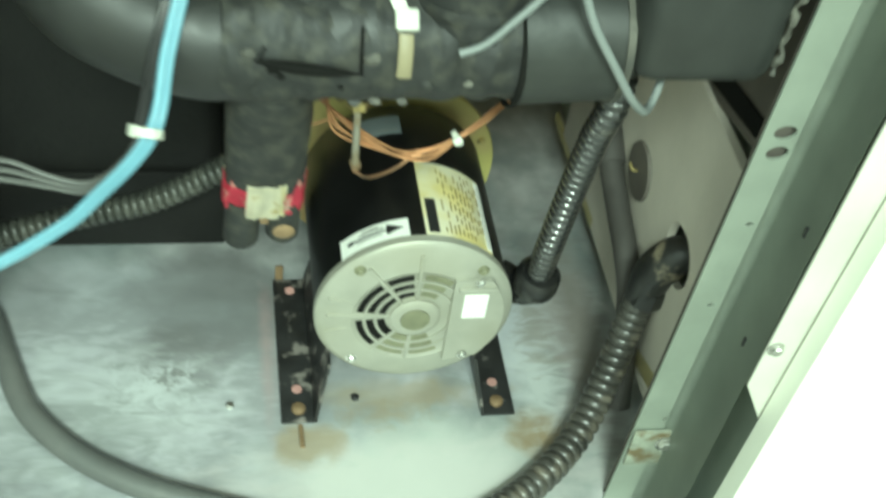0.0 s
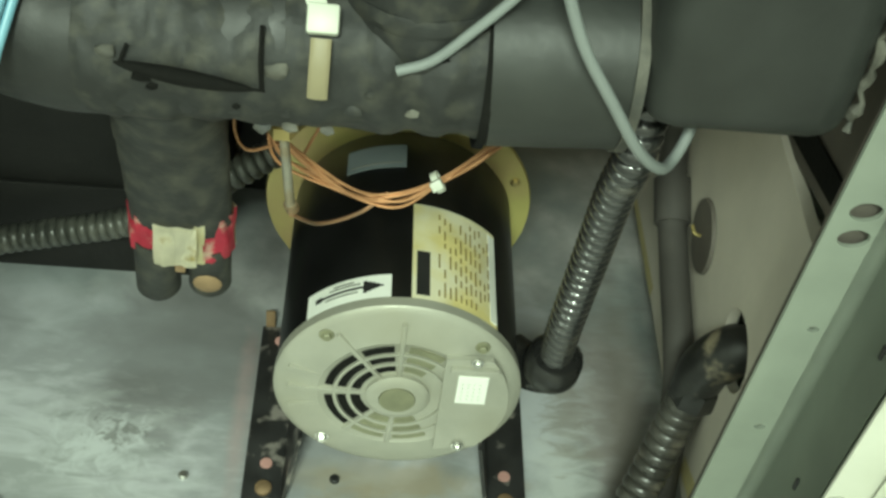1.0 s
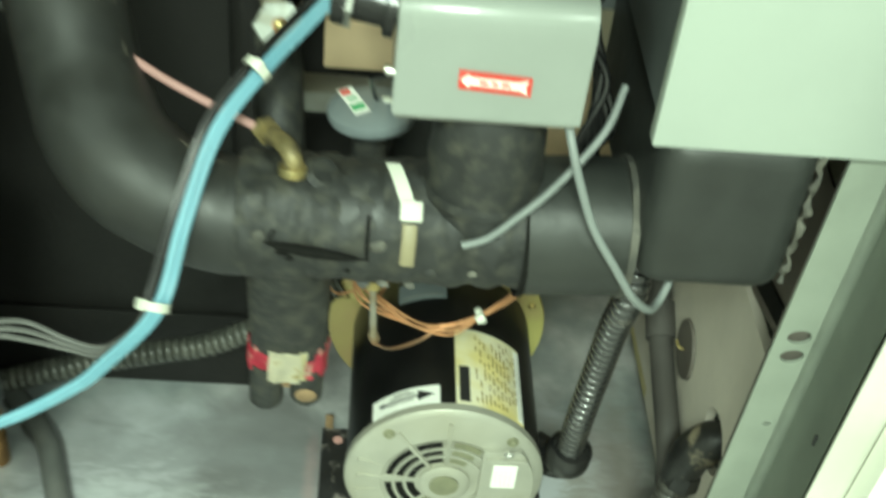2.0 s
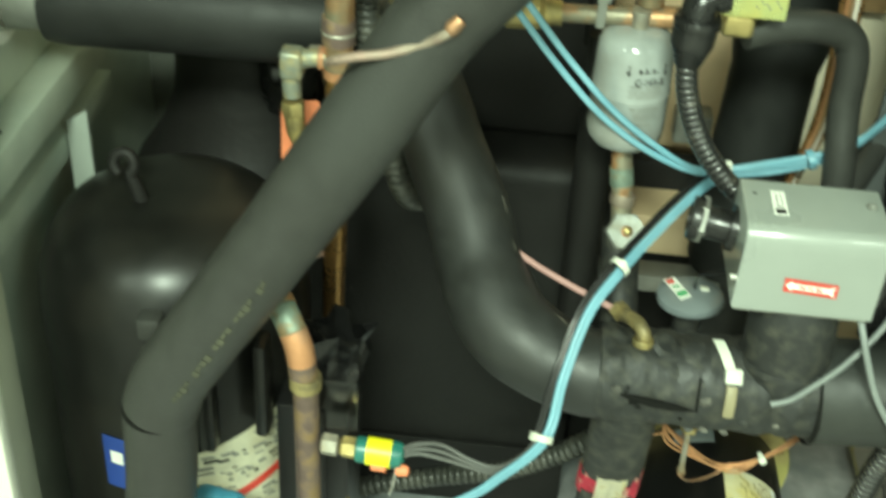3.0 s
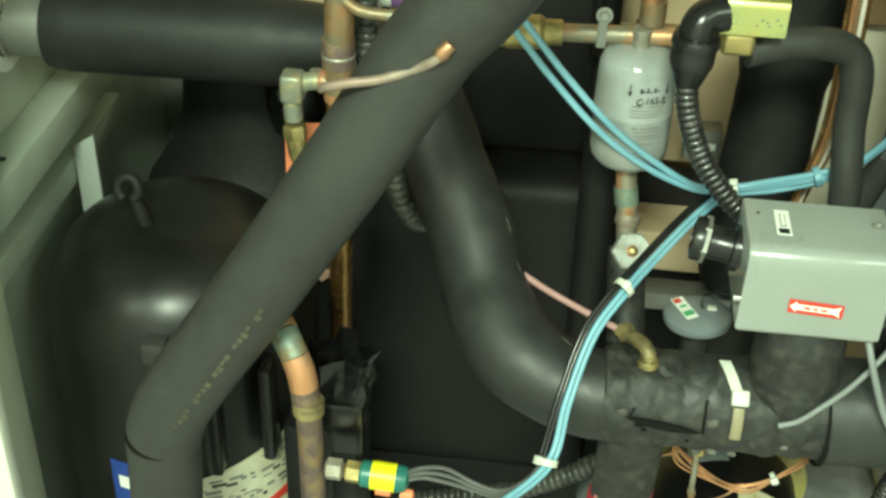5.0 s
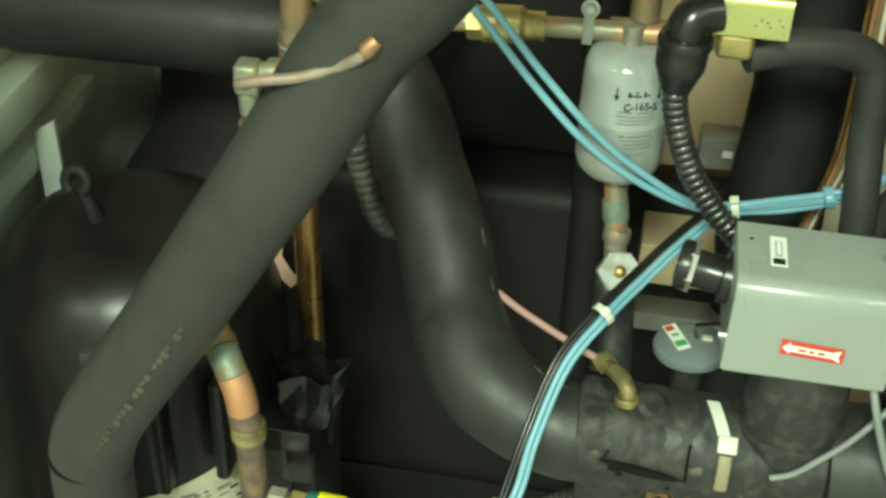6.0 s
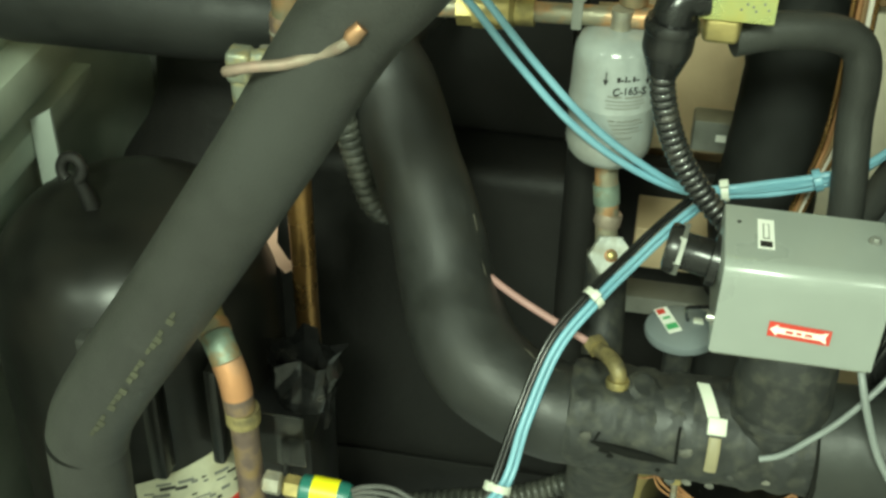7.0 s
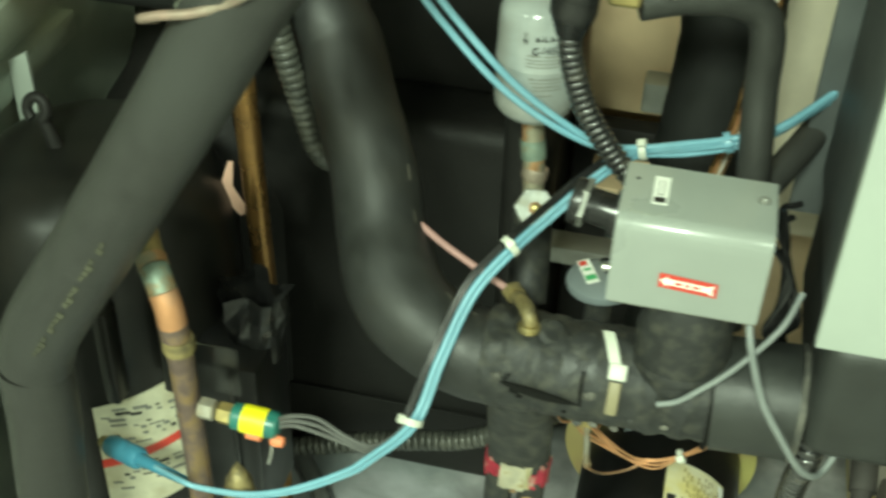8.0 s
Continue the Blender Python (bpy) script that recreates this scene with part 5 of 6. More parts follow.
solenoid()
p3 = thing("insulated_pipe", "thin black foam-insulated pipe bending down beside the wires", "pipe", "pipes")
part("insulation", sweep(spline([(-0.045, -0.03, 0.772), (-0.015, -0.02, 0.776), (0.018, -0.01, 0.774), (0.040, -0.003, 0.764), (0.049, -0.003, 0.744), (0.052, -0.005, 0.70), (0.058, -0.02, 0.64), (0.062, -0.03, 0.56), (0.062, -0.04, 0.50)], 9), 0.0132, 24), FOAM, p3)
p4 = thing("insulated_pipe", "large black foam-insulated pipe standing behind the valve", "pipe", "pipes")
part("insulation", sweep(spline([(0.018, 0.16, 0.25), (0.02, 0.16, 0.42), (0.021, 0.16, 0.55), (0.026, 0.17, 0.68), (0.032, 0.17, 0.82), (0.035, 0.17, 1.1)], 9), lambda f, d: 0.043 + 0.002 * math.sin(d * 30) + 0.005 * noise.noise(Vector((d * 34, 0, 4))), 32), FOAM_OLD, p4)
side_p = thing("insulated_pipe", "thin dark insulated pipe running back beside the control box", "pipe", "pipes")
part("insulation", sweep(spline([(0.06, -0.02, 0.606), (0.075, 0.01, 0.612), (0.10, 0.05, 0.63), (0.14, 0.12, 0.66)], 8), 0.0125, 18), FOAM, side_p)

# Large black pipe at the west with galvanised end.
p5 = thing("insulated_pipe", "large black insulated pipe with a bare galvanised end through the wall", "pipe", "pipes")
part("insulation", sweep(spline([(-0.640, 0.062, 0.702), (-0.60, 0.062, 0.703), (-0.52, 0.062, 0.704), (-0.44, 0.064, 0.703), (-0.372, 0.070, 0.701)], 8), lambda f, d: 0.0375 + 0.0025 * min(1, 14 * f) - 0.006 * max(0, f - 0.75) * 4, 36), FOAM_OLD, p5)
part("bare_pipe", sweep([(-0.76, 0.06, 0.701), (-0.63, 0.062, 0.702)], 0.0285, 32), GALV_DARK, p5, "dull galvanised steel pipe end")
part("coupling", lathe([(0.0285, 0), (0.031, 0.002), (0.031, 0.004), (0.0285, 0.006)], (-0.682, 0.061, 0.7015), (1, 0, 0), 32), STEEL, p5)

# ---- copper lines ----
c1 = thing("copper_pipe", "brown copper riser with a solder ring", "pipe", "copper lines")
part("tube", sweep([(-0.3665, 0.003, 1.0), (-0.3685, 0.005, 0.76), (-0.3705, 0.007, 0.69)], 0.0125, 24), COPPER_GREEN, c1)
part("coupling", lathe([(0.0132, 0), (0.0142, 0.001), (0.0142, 0.024), (0.0132, 0.026)], (-0.3702, 0.007, 0.712), segs=24), COPPER_BURNT, c1, "burnt solder coupling")
part("solder_ring", lathe([(0.0142, 0), (0.0149, 0.0015), (0.0142, 0.003)], (-0.3702, 0.007, 0.722), segs=24), SOLDER, c1)
part("tube", sweep([(-0.3702, 0.007, 0.714), (-0.3712, 0.0105, 0.68)], 0.0128, 24), COPPER_BARE, c1, "bright heated copper")
part("tube", sweep([(-0.3702, 0.007, 0.705), (-0.373, 0.018, 0.60), (-0.380, 0.045, 0.45), (-0.385, 0.065, 0.34), (-0.386, 0.07, 0.0)], 0.0112, 24), COPPER_BROWN, c1)
part("branch", sweep(spline([(-0.366, 0.0, 0.778), (-0.352, -0.006, 0.771), (-0.335, -0.006, 0.768), (-0.30, -0.006, 0.768)], 6), 0.005, 14), COPPER_GREEN, c1)
flare = thing("service_valve", "dirty brass service valve elbow on a copper riser", "valve")
part("arm", sweep(spline([(-0.371, 0.006, 0.697), (-0.39, 0.007, 0.697), (-0.404, 0.007, 0.692), (-0.41, 0.004, 0.678), (-0.41, 0.004, 0.66)], 8), 0.0082, 18), BRASS_PALE, flare)
part("elbow_block", box((-0.4195, -0.006, 0.678), (-0.4, 0.015, 0.7045), 0.004, segs=3), BRASS_PALE, flare)
part("ring", lathe([(0.0098, 0), (0.0108, 0.002), (0.0098, 0.005)], (-0.387, 0.007, 0.697), (1, 0, 0), 20), COPPER_BARE, flare)
part("nut", lathe([(0.0095, 0), (0.0105, 0.002), (0.0105, 0.012), (0.0095, 0.014)], (-0.4098, 0.004, 0.655), (0.05, 0, -1), 6), BRASS, flare)
part("nut", lathe([(0.0085, 0), (0.0095, 0.002), (0.0095, 0.010), (0.0085, 0.012)], (-0.396, 0.012, 0.695), (1, 0.3, 0), 6), SOLDER, flare)
part("taper", lathe([(0.0092, 0), (0.0088, 0.016), (0.005, 0.03), (0.004, 0.04)], (-0.409, 0.004, 0.642), (0.1, 0, -1), 18), BRASS, flare)
tagp = thing("hanging_tag", "bent orange paper tag hanging on the service valve", "tag")
part("tag", prism([(-0.4337, 0.065, 0.6118), (-0.4226, 0.065, 0.6209), (-0.3987, 0.065, 0.6233), (-0.3947, 0.065, 0.6064), (-0.4147, 0.065, 0.5697), (-0.4349, 0.065, 0.5462)], (0, 1, 0), 0.0006), ORANGE, tagp, smooth=False)
part("tag_tail", prism([(-0.4164, 0.050, 0.4922), (-0.4087, 0.050, 0.5151), (-0.4034, 0.050, 0.5158), (-0.4062, 0.050, 0.4875), (-0.3966, 0.050, 0.4699), (-0.3862, 0.050, 0.4650), (-0.4001, 0.050, 0.4532), (-0.4102, 0.050, 0.4645)], (0, 1, 0), 0.0006), TAG_PALE, tagp, smooth=False)
wire = thing("copper_capillary", "dull copper capillary hooked over the insulated pipe", "tubing")
part("tube", sweep(spline([(-0.3445, -0.185, 0.792), (-0.335, -0.222, 0.8125), (-0.318, -0.2285, 0.8205), (-0.2976, -0.22855, 0.825), (-0.2757, -0.22855, 0.834), (-0.2615, -0.235, 0.845), (-0.2546, -0.23, 0.852)], 10), 0.0033, 14), COPPER_GREY, wire)
part("end", lathe([(0.0036, 0), (0.0052, 0.004), (0.0042, 0.012)], (-0.2605, -0.2345, 0.8455), (0.6, 0.2, 0.7), 14), COPPER, wire)
c2 = thing("copper_pipe", "copper suction elbow with a tarnished brazed joint", "pipe", "copper lines")
bend_line = spline([(-0.43, -0.085, 0.545), (-0.408, -0.125, 0.557), (-0.388, -0.155, 0.552), (-0.372, -0.17, 0.527), (-0.367, -0.174, 0.496)], 8)
for k0, k1, mat, r, label in ((0, 15, BRASS_DIRTY, 0.0113, ""), (14, 17, VERDIGRIS, 0.0126, "brazed joint"), (16, 22, COPPER_TEAL, 0.0118, "teal-tarnished elbow"), (21, 29, COPPER_BARE, 0.0119, "bright heated copper"), (28, 33, COPPER_BURNT, 0.0118, "burnt copper band")):
    part("tube", sweep(bend_line[k0:k1], r, 24), mat, c2, label)
part("coupling", lathe([(0.0125, 0), (0.0133, 0.001), (0.0133, 0.012), (0.0125, 0.014)], (-0.3655, -0.174, 0.486), segs=24), BRASS_DIRTY, c2)
part("tube", sweep(spline([(-0.3655, -0.174, 0.49), (-0.365, -0.172, 0.42), (-0.3645, -0.17, 0.30), (-0.364, -0.17, 0.0)], 8), 0.0108, 24), COPPER_BURNT, c2)
part("end_cone", lathe([(0.016, 0), (0.012, 0.03), (0.0, 0.055)], (-0.33, -0.165, 0.30), segs=18), BRASS_DIRTY, c2)

# Liquid line with the filter drier.
drier = thing("filter_drier", "grey-white filter drier canister with black print", "filter")
DX, DY = -0.1215, 0.020
part("canister", lathe([(0.010, 0.635), (0.018, 0.637), (0.028, 0.642), (0.0325, 0.649), (0.0335, 0.657), (0.0335, 0.690), (0.0338, 0.691), (0.0338, 0.693), (0.0332, 0.6945), (0.0328, 0.722), (0.0318, 0.733), (0.028, 0.741), (0.020, 0.7455), (0.010, 0.747)], (DX, DY, 0), segs=48), DRIER, drier)
part("inlet", lathe([(0.008, 0), (0.008, 0.02)], (DX, DY, 0.742), segs=18), SOLDER, drier)


def drier_text(text, size, z, ang, squash=0.9):
    rr = 0.0334
    a = radians(ang)
    m = plane_matrix((DX + rr * math.cos(a), DY + rr * math.sin(a), z), (-math.sin(a), math.cos(a), 0), (0, 0, 1))
    letters("print", text, size, m, INK, drier, squash)


drier_text("C-165-S", 0.0086, 0.7120, -69)
for z, a0, a1, h in ((0.7070, -96, -78, 0.0010), (0.7065, -74, -50, 0.0012), (0.7035, -98, -48, 0.0007), (0.7005, -96, -46, 0.0007), (0.6975, -97, -52, 0.0007), (0.6865, -92, -84, 0.0014), (0.6865, -81, -48, 0.0010), (0.6835, -90, -44, 0.0007), (0.6800, -86, -50, 0.0010), (0.6770, -84, -46, 0.0007), (0.6720, -80, -58, 0.0008), (0.6630, -86, -80, 0.0012)):
    curved_label((DX, DY, 0), (0, 0, 1), 0.0337, a0, a1, z, z + h, "print_bar", INK_GREY, drier, 0.0003, 8)
# Maker's mark as plain strokes.
for a0, a1, z0, z1 in ((-86, -82, 0.7195, 0.7235), (-82, -77, 0.7205, 0.7215), (-76, -74, 0.7195, 0.7245), (-73, -69, 0.7200, 0.7212), (-66, -63, 0.7198, 0.7240), (-62, -57, 0.7205, 0.7215)):
    curved_label((DX, DY, 0), (0, 0, 1), 0.0332, a0, a1, z0, z1, "print_bar", INK, drier, 0.0003, 3)
for a in (-100, -44):
    curved_label((DX, DY, 0), (0, 0, 1), 0.0332, a - 0.8, a + 0.8, 0.7185, 0.7265, "arrow_shaft", INK, drier, 0.0004, 2)
    for k in range(3):
        curved_label((DX, DY, 0), (0, 0, 1), 0.0334, a - 1.0 - 1.0 * k, a + 1.0 + 1.0 * k, 0.7165 + 0.0013 * k, 0.7178 + 0.0013 * k, "arrow_head", INK, drier, 0.0004, 2)

line = thing("copper_pipe", "horizontal copper liquid line with brass fittings and a tee", "pipe", "copper lines")
part("tube", sweep([(-0.30, 0.03, 0.742), (-0.20, 0.03, 0.7475), (-0.06, 0.02, 0.7575)], 0.0078, 20), VERDIGRIS, line)
part("fitting", lathe([(0.0145, 0), (0.0145, 0.028), (0.011, 0.032), (0.011, 0.046)], (-0.232, 0.03, 0.7455), (1, 0, 0.05), 20), BRASS, line)
part("fitting", lathe([(0.013, 0), (0.013, 0.012)], (-0.244, 0.03, 0.745), (1, 0, 0.05), 6), BRASS, line)
part("tee", lathe([(0.0098, 0), (0.0098, 0.052)], (-0.139, 0.03, 0.7505), (1, 0, 0.05), 20), COPPER_GREEN, line)
part("riser", sweep([(-0.1135, 0.03, 0.752), (-0.117, 0.03, 0.79), (-0.119, 0.03, 1.0)], 0.0088, 20), COPPER, line)
part("riser_joint", lathe([(0.0108, 0), (0.0108, 0.02)], (-0.1145, 0.03, 0.763), (0, 0, 1), 20), COPPER_GREEN, line)
part("clamp", box((-0.158, 0.018, 0.742), (-0.150, 0.021, 0.775), 0.001), GALV_DARK, line)
screw((-0.1535, 0.016, 0.772), (0, -1, 0.2), 0.0045, line, GALV_DARK)
drop = thing("copper_pipe", "short copper drop below the drier ending in a hexagon fitting", "pipe", "copper lines")
part("tube", sweep([(DX, DY, 0.640), (-0.1165, 0.012, 0.60), (-0.113, 0.004, 0.567)], 0.0092, 20), VERDIGRIS, drop)
part("joint", lathe([(0.0104, 0), (0.0112, 0.002), (0.0112, 0.009), (0.0104, 0.011)], (-0.1148, 0.008, 0.580), (0.12, 0.2, 1), 20), COPPER_GREY, drop)
part("joint", sweep([(-0.119, 0.016, 0.614), (-0.1165, 0.012, 0.598)], 0.0106, 20), COPPER_TEAL, drop, "verdigris joint")
nut = part("hex_nut", lathe([(0.017, 0), (0.018, 0.002), (0.018, 0.010), (0.0165, 0.0118), (0.0125, 0.012), (0.012, 0.008), (0.0, 0.008)], (-0.1095, -0.005, 0.5595), (0.1, -0.75, 0.55), 6), NUT_DULL, drop, "worn dull hexagon nut")
part("sight_ring", lathe([(0.0115, 0), (0.0152, 0), (0.0152, 0.0018), (0.0115, 0.0012)], (-0.1080, -0.0142, 0.5662), (0.1, -0.75, 0.55), 28), NUT_DULL, nut)
part("core", lathe([(0.012, 0), (0.004, 0.004), (0.0, 0.006)], (-0.1084, -0.0125, 0.565), (0.1, -0.75, 0.55), 18), COPPER, nut)
part("core_pin", lathe([(0.0036, 0), (0.0036, 0.006), (0, 0.008)], (-0.1082, -0.0148, 0.567), (0.1, -0.75, 0.55), 10), BRASS, nut)
short = thing("insulated_pipe", "short black insulated riser below the hexagon fitting", "pipe", "pipes")
part("insulation", sweep([(-0.1115, 0.005, 0.557), (-0.108, -0.02, 0.51), (-0.105, -0.04, 0.485)], 0.0172, 24), FOAM_DIRTY, short)
riser = thing("insulated_pipe", "dark insulated riser standing behind the filter drier", "pipe", "pipes")
part("insulation", sweep([(-0.137, 0.10, 0.30), (-0.139, 0.10, 0.55), (-0.1405, 0.10, 0.70)], 0.0175, 22), FOAM_DARK, riser)

# Brass elbow and pink wire.
el = thing("brass_elbow", "dirty brass elbow fitting on the foam-wrapped pipe", "fitting")
part("elbow", sweep(spline([(-0.108, -0.088, 0.531), (-0.099, -0.102, 0.536), (-0.0945, -0.112, 0.5385), (-0.0915, -0.1175, 0.535), (-0.091, -0.119, 0.526)], 8), 0.0062, 18), BRASS_DIRTY, el)
part("ring", lathe([(0.0085, 0), (0.0092, 0.002), (0.0085, 0.006)], (-0.0912, -0.1188, 0.531), (0, -0.2, -1), 20), BRASS, el)
part("nut", lathe([(0.009, 0), (0.009, 0.007)], (-0.1085, -0.087, 0.531), (-0.5, 0.8, 0), 6), BRASS_DIRTY, el)
part("base", lathe([(0.012, 0), (0.0125, 0.004), (0.009, 0.008)], (-0.074, -0.116, 0.522), (0.4, -0.4, 1), 14), FOAM_DIRTY, el)
pink = thing("pink_cable", "faded pink cable running down to the brass elbow", "cable")
part("cable", sweep(spline([(-0.232, -0.012, 0.549), (-0.205, -0.032, 0.546), (-0.18, -0.048, 0.541), (-0.15, -0.063, 0.535), (-0.112, -0.083, 0.53)], 8), 0.0031, 12), WIRE_PINK, pink)

cap = thing("round_cap", "flat grey round cap with a small printed label", "cap")
CAPM = plane_matrix((-0.0445, -0.03, 0.514), (1, 0, 0.06), (-0.03, 0.99, -0.06))
body = part("cap_body", lathe([(0, -0.008), (0.024, -0.008), (0.0295, -0.004), (0.0305, 0.0), (0.0295, 0.003), (0.022, 0.0065), (0.008, 0.008), (0, 0.008)], (-0.0445, -0.03, 0.514), CAPM.col[2].xyz, 44), GREY_CAP, cap)
lm = CAPM @ Matrix.Translation((-0.012, 0.001, 0.0074)) @ pose(0, 0, 0, 0, -8, 22)
lab = part("cap_label", box((-0.0055, -0.0165, 0), (0.0055, 0.0165, 0.0006), 0, m=lm), WHITE, cap, "small white label printed red and green", smooth=False)
bars([(-0.0045, 0.0085, 0.002, 0.015)], lm @ Matrix.Translation((0, 0, 0.0007)), "print_bar", RED, lab)
bars([(-0.0045, -0.0125, 0.0045, -0.0055), (-0.003, 0.001, 0.003, 0.004)], lm @ Matrix.Translation((0, 0, 0.0007)), "print_bar", INK_GREEN, lab)
# Pale chip on the cap stands in for a highlight.
part("cap_glint", box((-0.004, -0.003, 0), (0.004, 0.003, 0.003), 0.0006, m=CAPM @ Matrix.Translation((0.012, 0.002, 0.0065))), NYLON, cap)
part("cap_stem", lathe([(0.012, 0), (0.012, 0.05)], (-0.0445, -0.032, 0.458), segs=20), FOAM_DIRTY, cap)
capw = thing("thin_cable", "thin black cable looping from the cap to the actuator gland", "cable")
part("cable", sweep(spline([(-0.0415, -0.028, 0.523), (-0.044, -0.04, 0.538), (-0.045, -0.06, 0.56), (-0.03, -0.08, 0.58), (-0.015, -0.09, 0.595)], 8), 0.0017, 10), TUBE_BLACK, capw)


# ---- pressure sensor ----
def pressure_sensor():
    t = thing("pressure_sensor", "teal and brass pressure sensor with a yellow label", "sensor")
    a, d = Vector((-0.352, -0.180, 0.4305)), Vector((0.98, -0.02, -0.04)).normalized()
    part("flare_nut", lathe([(0.006, 0), (0.0095, 0.002), (0.0095, 0.014), (0.006, 0.016)], a, d, 6), SOLDER, t)
    part("hex", lathe([(0.007, 0), (0.0095, 0.002), (0.0095, 0.013), (0.007, 0.015)], a + d * 0.017, d, 6), BRASS, t)
    b = part("barrel", lathe([(0.009, 0), (0.0115, 0.002), (0.0118, 0.036), (0.0105, 0.040), (0.006, 0.042)], a + d * 0.030, d, 28), GREEN_TEAL, t)
    part("yellow_label", lathe([(0.0121, 0.0), (0.0123, 0.0), (0.0123, 0.021), (0.0121, 0.021), (0.0121, 0.0)], a + d * 0.040, d, 28), YELLOW_TAG, b)
    bars([(-0.006, -0.001, 0.006, 0.0005), (-0.005, 0.003, 0.004, 0.0042), (-0.005, -0.005, 0.003, -0.004)], plane_matrix(a + d * 0.0505 + Vector((0, -0.0095, 0.0085)), (0, -0.7, 0.7), d) @ pose(0, 0, 0, 0, 0, 90) @ Matrix.Translation((0, 0, 0)), "print_bars", INK_BROWN, b)
    part("red_plug", lathe([(0.0045, 0), (0.0055, 0.003), (0.0045, 0.010), (0, 0.012)], a + d * 0.066 + Vector((0, -0.006, -0.011)), d, 14), ORANGE, b)
    part("red_mark", lathe([(0.006, 0), (0.006, 0.012), (0.004, 0.013)], a + d * 0.045 + Vector((0, -0.006, -0.0085)), d, 14), ORANGE, b)
    part("lead_clip", sweep(spline([a + d * 0.066 + Vector((0, -0.004, -0.012)), a + d * 0.064 + Vector((0, -0.006, -0.03)), a + d * 0.061 + Vector((0, -0.006, -0.042))], 6), 0.0012, 8), STEEL, b)
    return t


pressure_sensor()
for k in range(3):
    lead = thing("sensor_lead", "thin black sensor lead joining the blue tubes, greyed for its sheen", "cable", "sensor leads")
    j = 0.0022 * (k - 1)
    part("cable", sweep(spline([(-0.287, -0.182 + j, 0.4285 + j), (-0.270, -0.182, 0.438 + 2.5 * j), (-0.2492, -0.18 + j, 0.436 + 2.5 * j), (-0.225, -0.182, 0.4285 + 2 * j), (-0.205, -0.186, 0.4275 + 1.6 * j), (-0.188, -0.19, 0.442 + j), (-0.1665 + j, -0.1905, 0.4755)], 8), 0.0019, 8), LEAD_GREY, lead)

# ---- blue tubes ----
LOW = [(-0.425, -0.150, 0.309), (-0.375, -0.185, 0.338), (-0.3574, -0.19, 0.3404), (-0.31, -0.195, 0.351), (-0.2682, -0.195, 0.370), (-0.225, -0.195, 0.402), (-0.2035, -0.194, 0.424), (-0.1668, -0.1915, 0.4742), (-0.156, -0.152, 0.508), (-0.140, -0.115, 0.550), (-0.1155, -0.084, 0.576), (-0.0935, -0.055, 0.590), (-0.0690, -0.03, 0.609), (-0.046, -0.005, 0.620), (-0.030, 0.006, 0.6235)]


def offset(points, dx, dy, dz):
    return [(x + dx, y + dy, z + dz) for x, y, z in points]


for k, (dx, dy, dz, mat, start) in enumerate(((0, 0, 0, BLUE, 0), (0.0036, 0.002, -0.0036, BLUE, 0), (-0.0036, 0.001, 0.0026, TUBE_BLACK, 7), (-0.0062, 0.003, 0.003, TUBE_BLACK, 7))):
    tube = thing("control_tube", "pale blue plastic control tube in a tied bundle" if mat is BLUE else "thin glossy black cable in a tied bundle", "tube", "control tubes")
    pts_k = offset(LOW, dx, dy, dz)[start:]
    if mat is BLUE:
        pts_k += [(0.002 + dx, 0.004, 0.633 + dz), (0.0364 + dx, -0.002 + dy, 0.648 + dz), (0.07, 0.01 + dy, 0.658 + dz), (0.12, 0.06 + dy, 0.675 + dz), (0.19, 0.13, 0.70 + dz)]
    part("tube", sweep(spline(pts_k, 10), 0.0024 if mat is BLUE else 0.0018, 12), mat, tube)
for k, (dx, dz) in enumerate(((0.0, 0.0), (0.009, 0.006))):
    tube = thing("control_tube", "pale blue plastic control tube crossing the filter drier", "tube", "control tubes")
    part("tube", sweep(spline([(-0.36 + dx, -0.06, 0.90 + dz), (-0.29 + dx, -0.035, 0.843 + dz), (-0.235 + dx, -0.025, 0.785 + dz), (-0.190 + dx, -0.022, 0.730 + dz), (-0.147 + dx, -0.020, 0.684 + dz), (-0.104 + dx * 0.8, -0.014, 0.651 + dz * 0.8), (-0.060, -0.004, 0.6285 + dz * 0.5), (-0.028, 0.006, 0.626 + dz * 0.4), (0.002, 0.004, 0.636 + dz * 0.4), (0.0364, -0.001, 0.650 + dz * 0.4), (0.072, 0.01, 0.660 + dz * 0.4), (0.12, 0.06, 0.677 + dz * 0.4), (0.19, 0.13, 0.70)], 10), 0.0029, 12), BLUE, tube)
conn = thing("tube_connector", "dark blue push-in connector on the end of the blue tube", "connector")
CA, CD = Vector((-0.478, -0.125, 0.293)), Vector((0.052, -0.025, 0.016)).normalized()
part("body", lathe([(0.006, 0), (0.0095, 0.002), (0.0105, 0.006), (0.0105, 0.028), (0.009, 0.030), (0.009, 0.033), (0.0108, 0.034), (0.0108, 0.046), (0.0085, 0.05)], CA, CD, 24), BLUE_DARK, conn)
part("plug", lathe([(0.0, -0.012), (0.006, -0.010), (0.0075, 0.0), (0.006, 0.004)], CA, CD, 14), BRASS, conn)
part("sleeve", sweep([CA + CD * 0.046, CA + CD * 0.085, CA + CD * 0.12], lambda f, d: 0.0062 - 0.002 * f, 18), BLUE_DARK, conn)

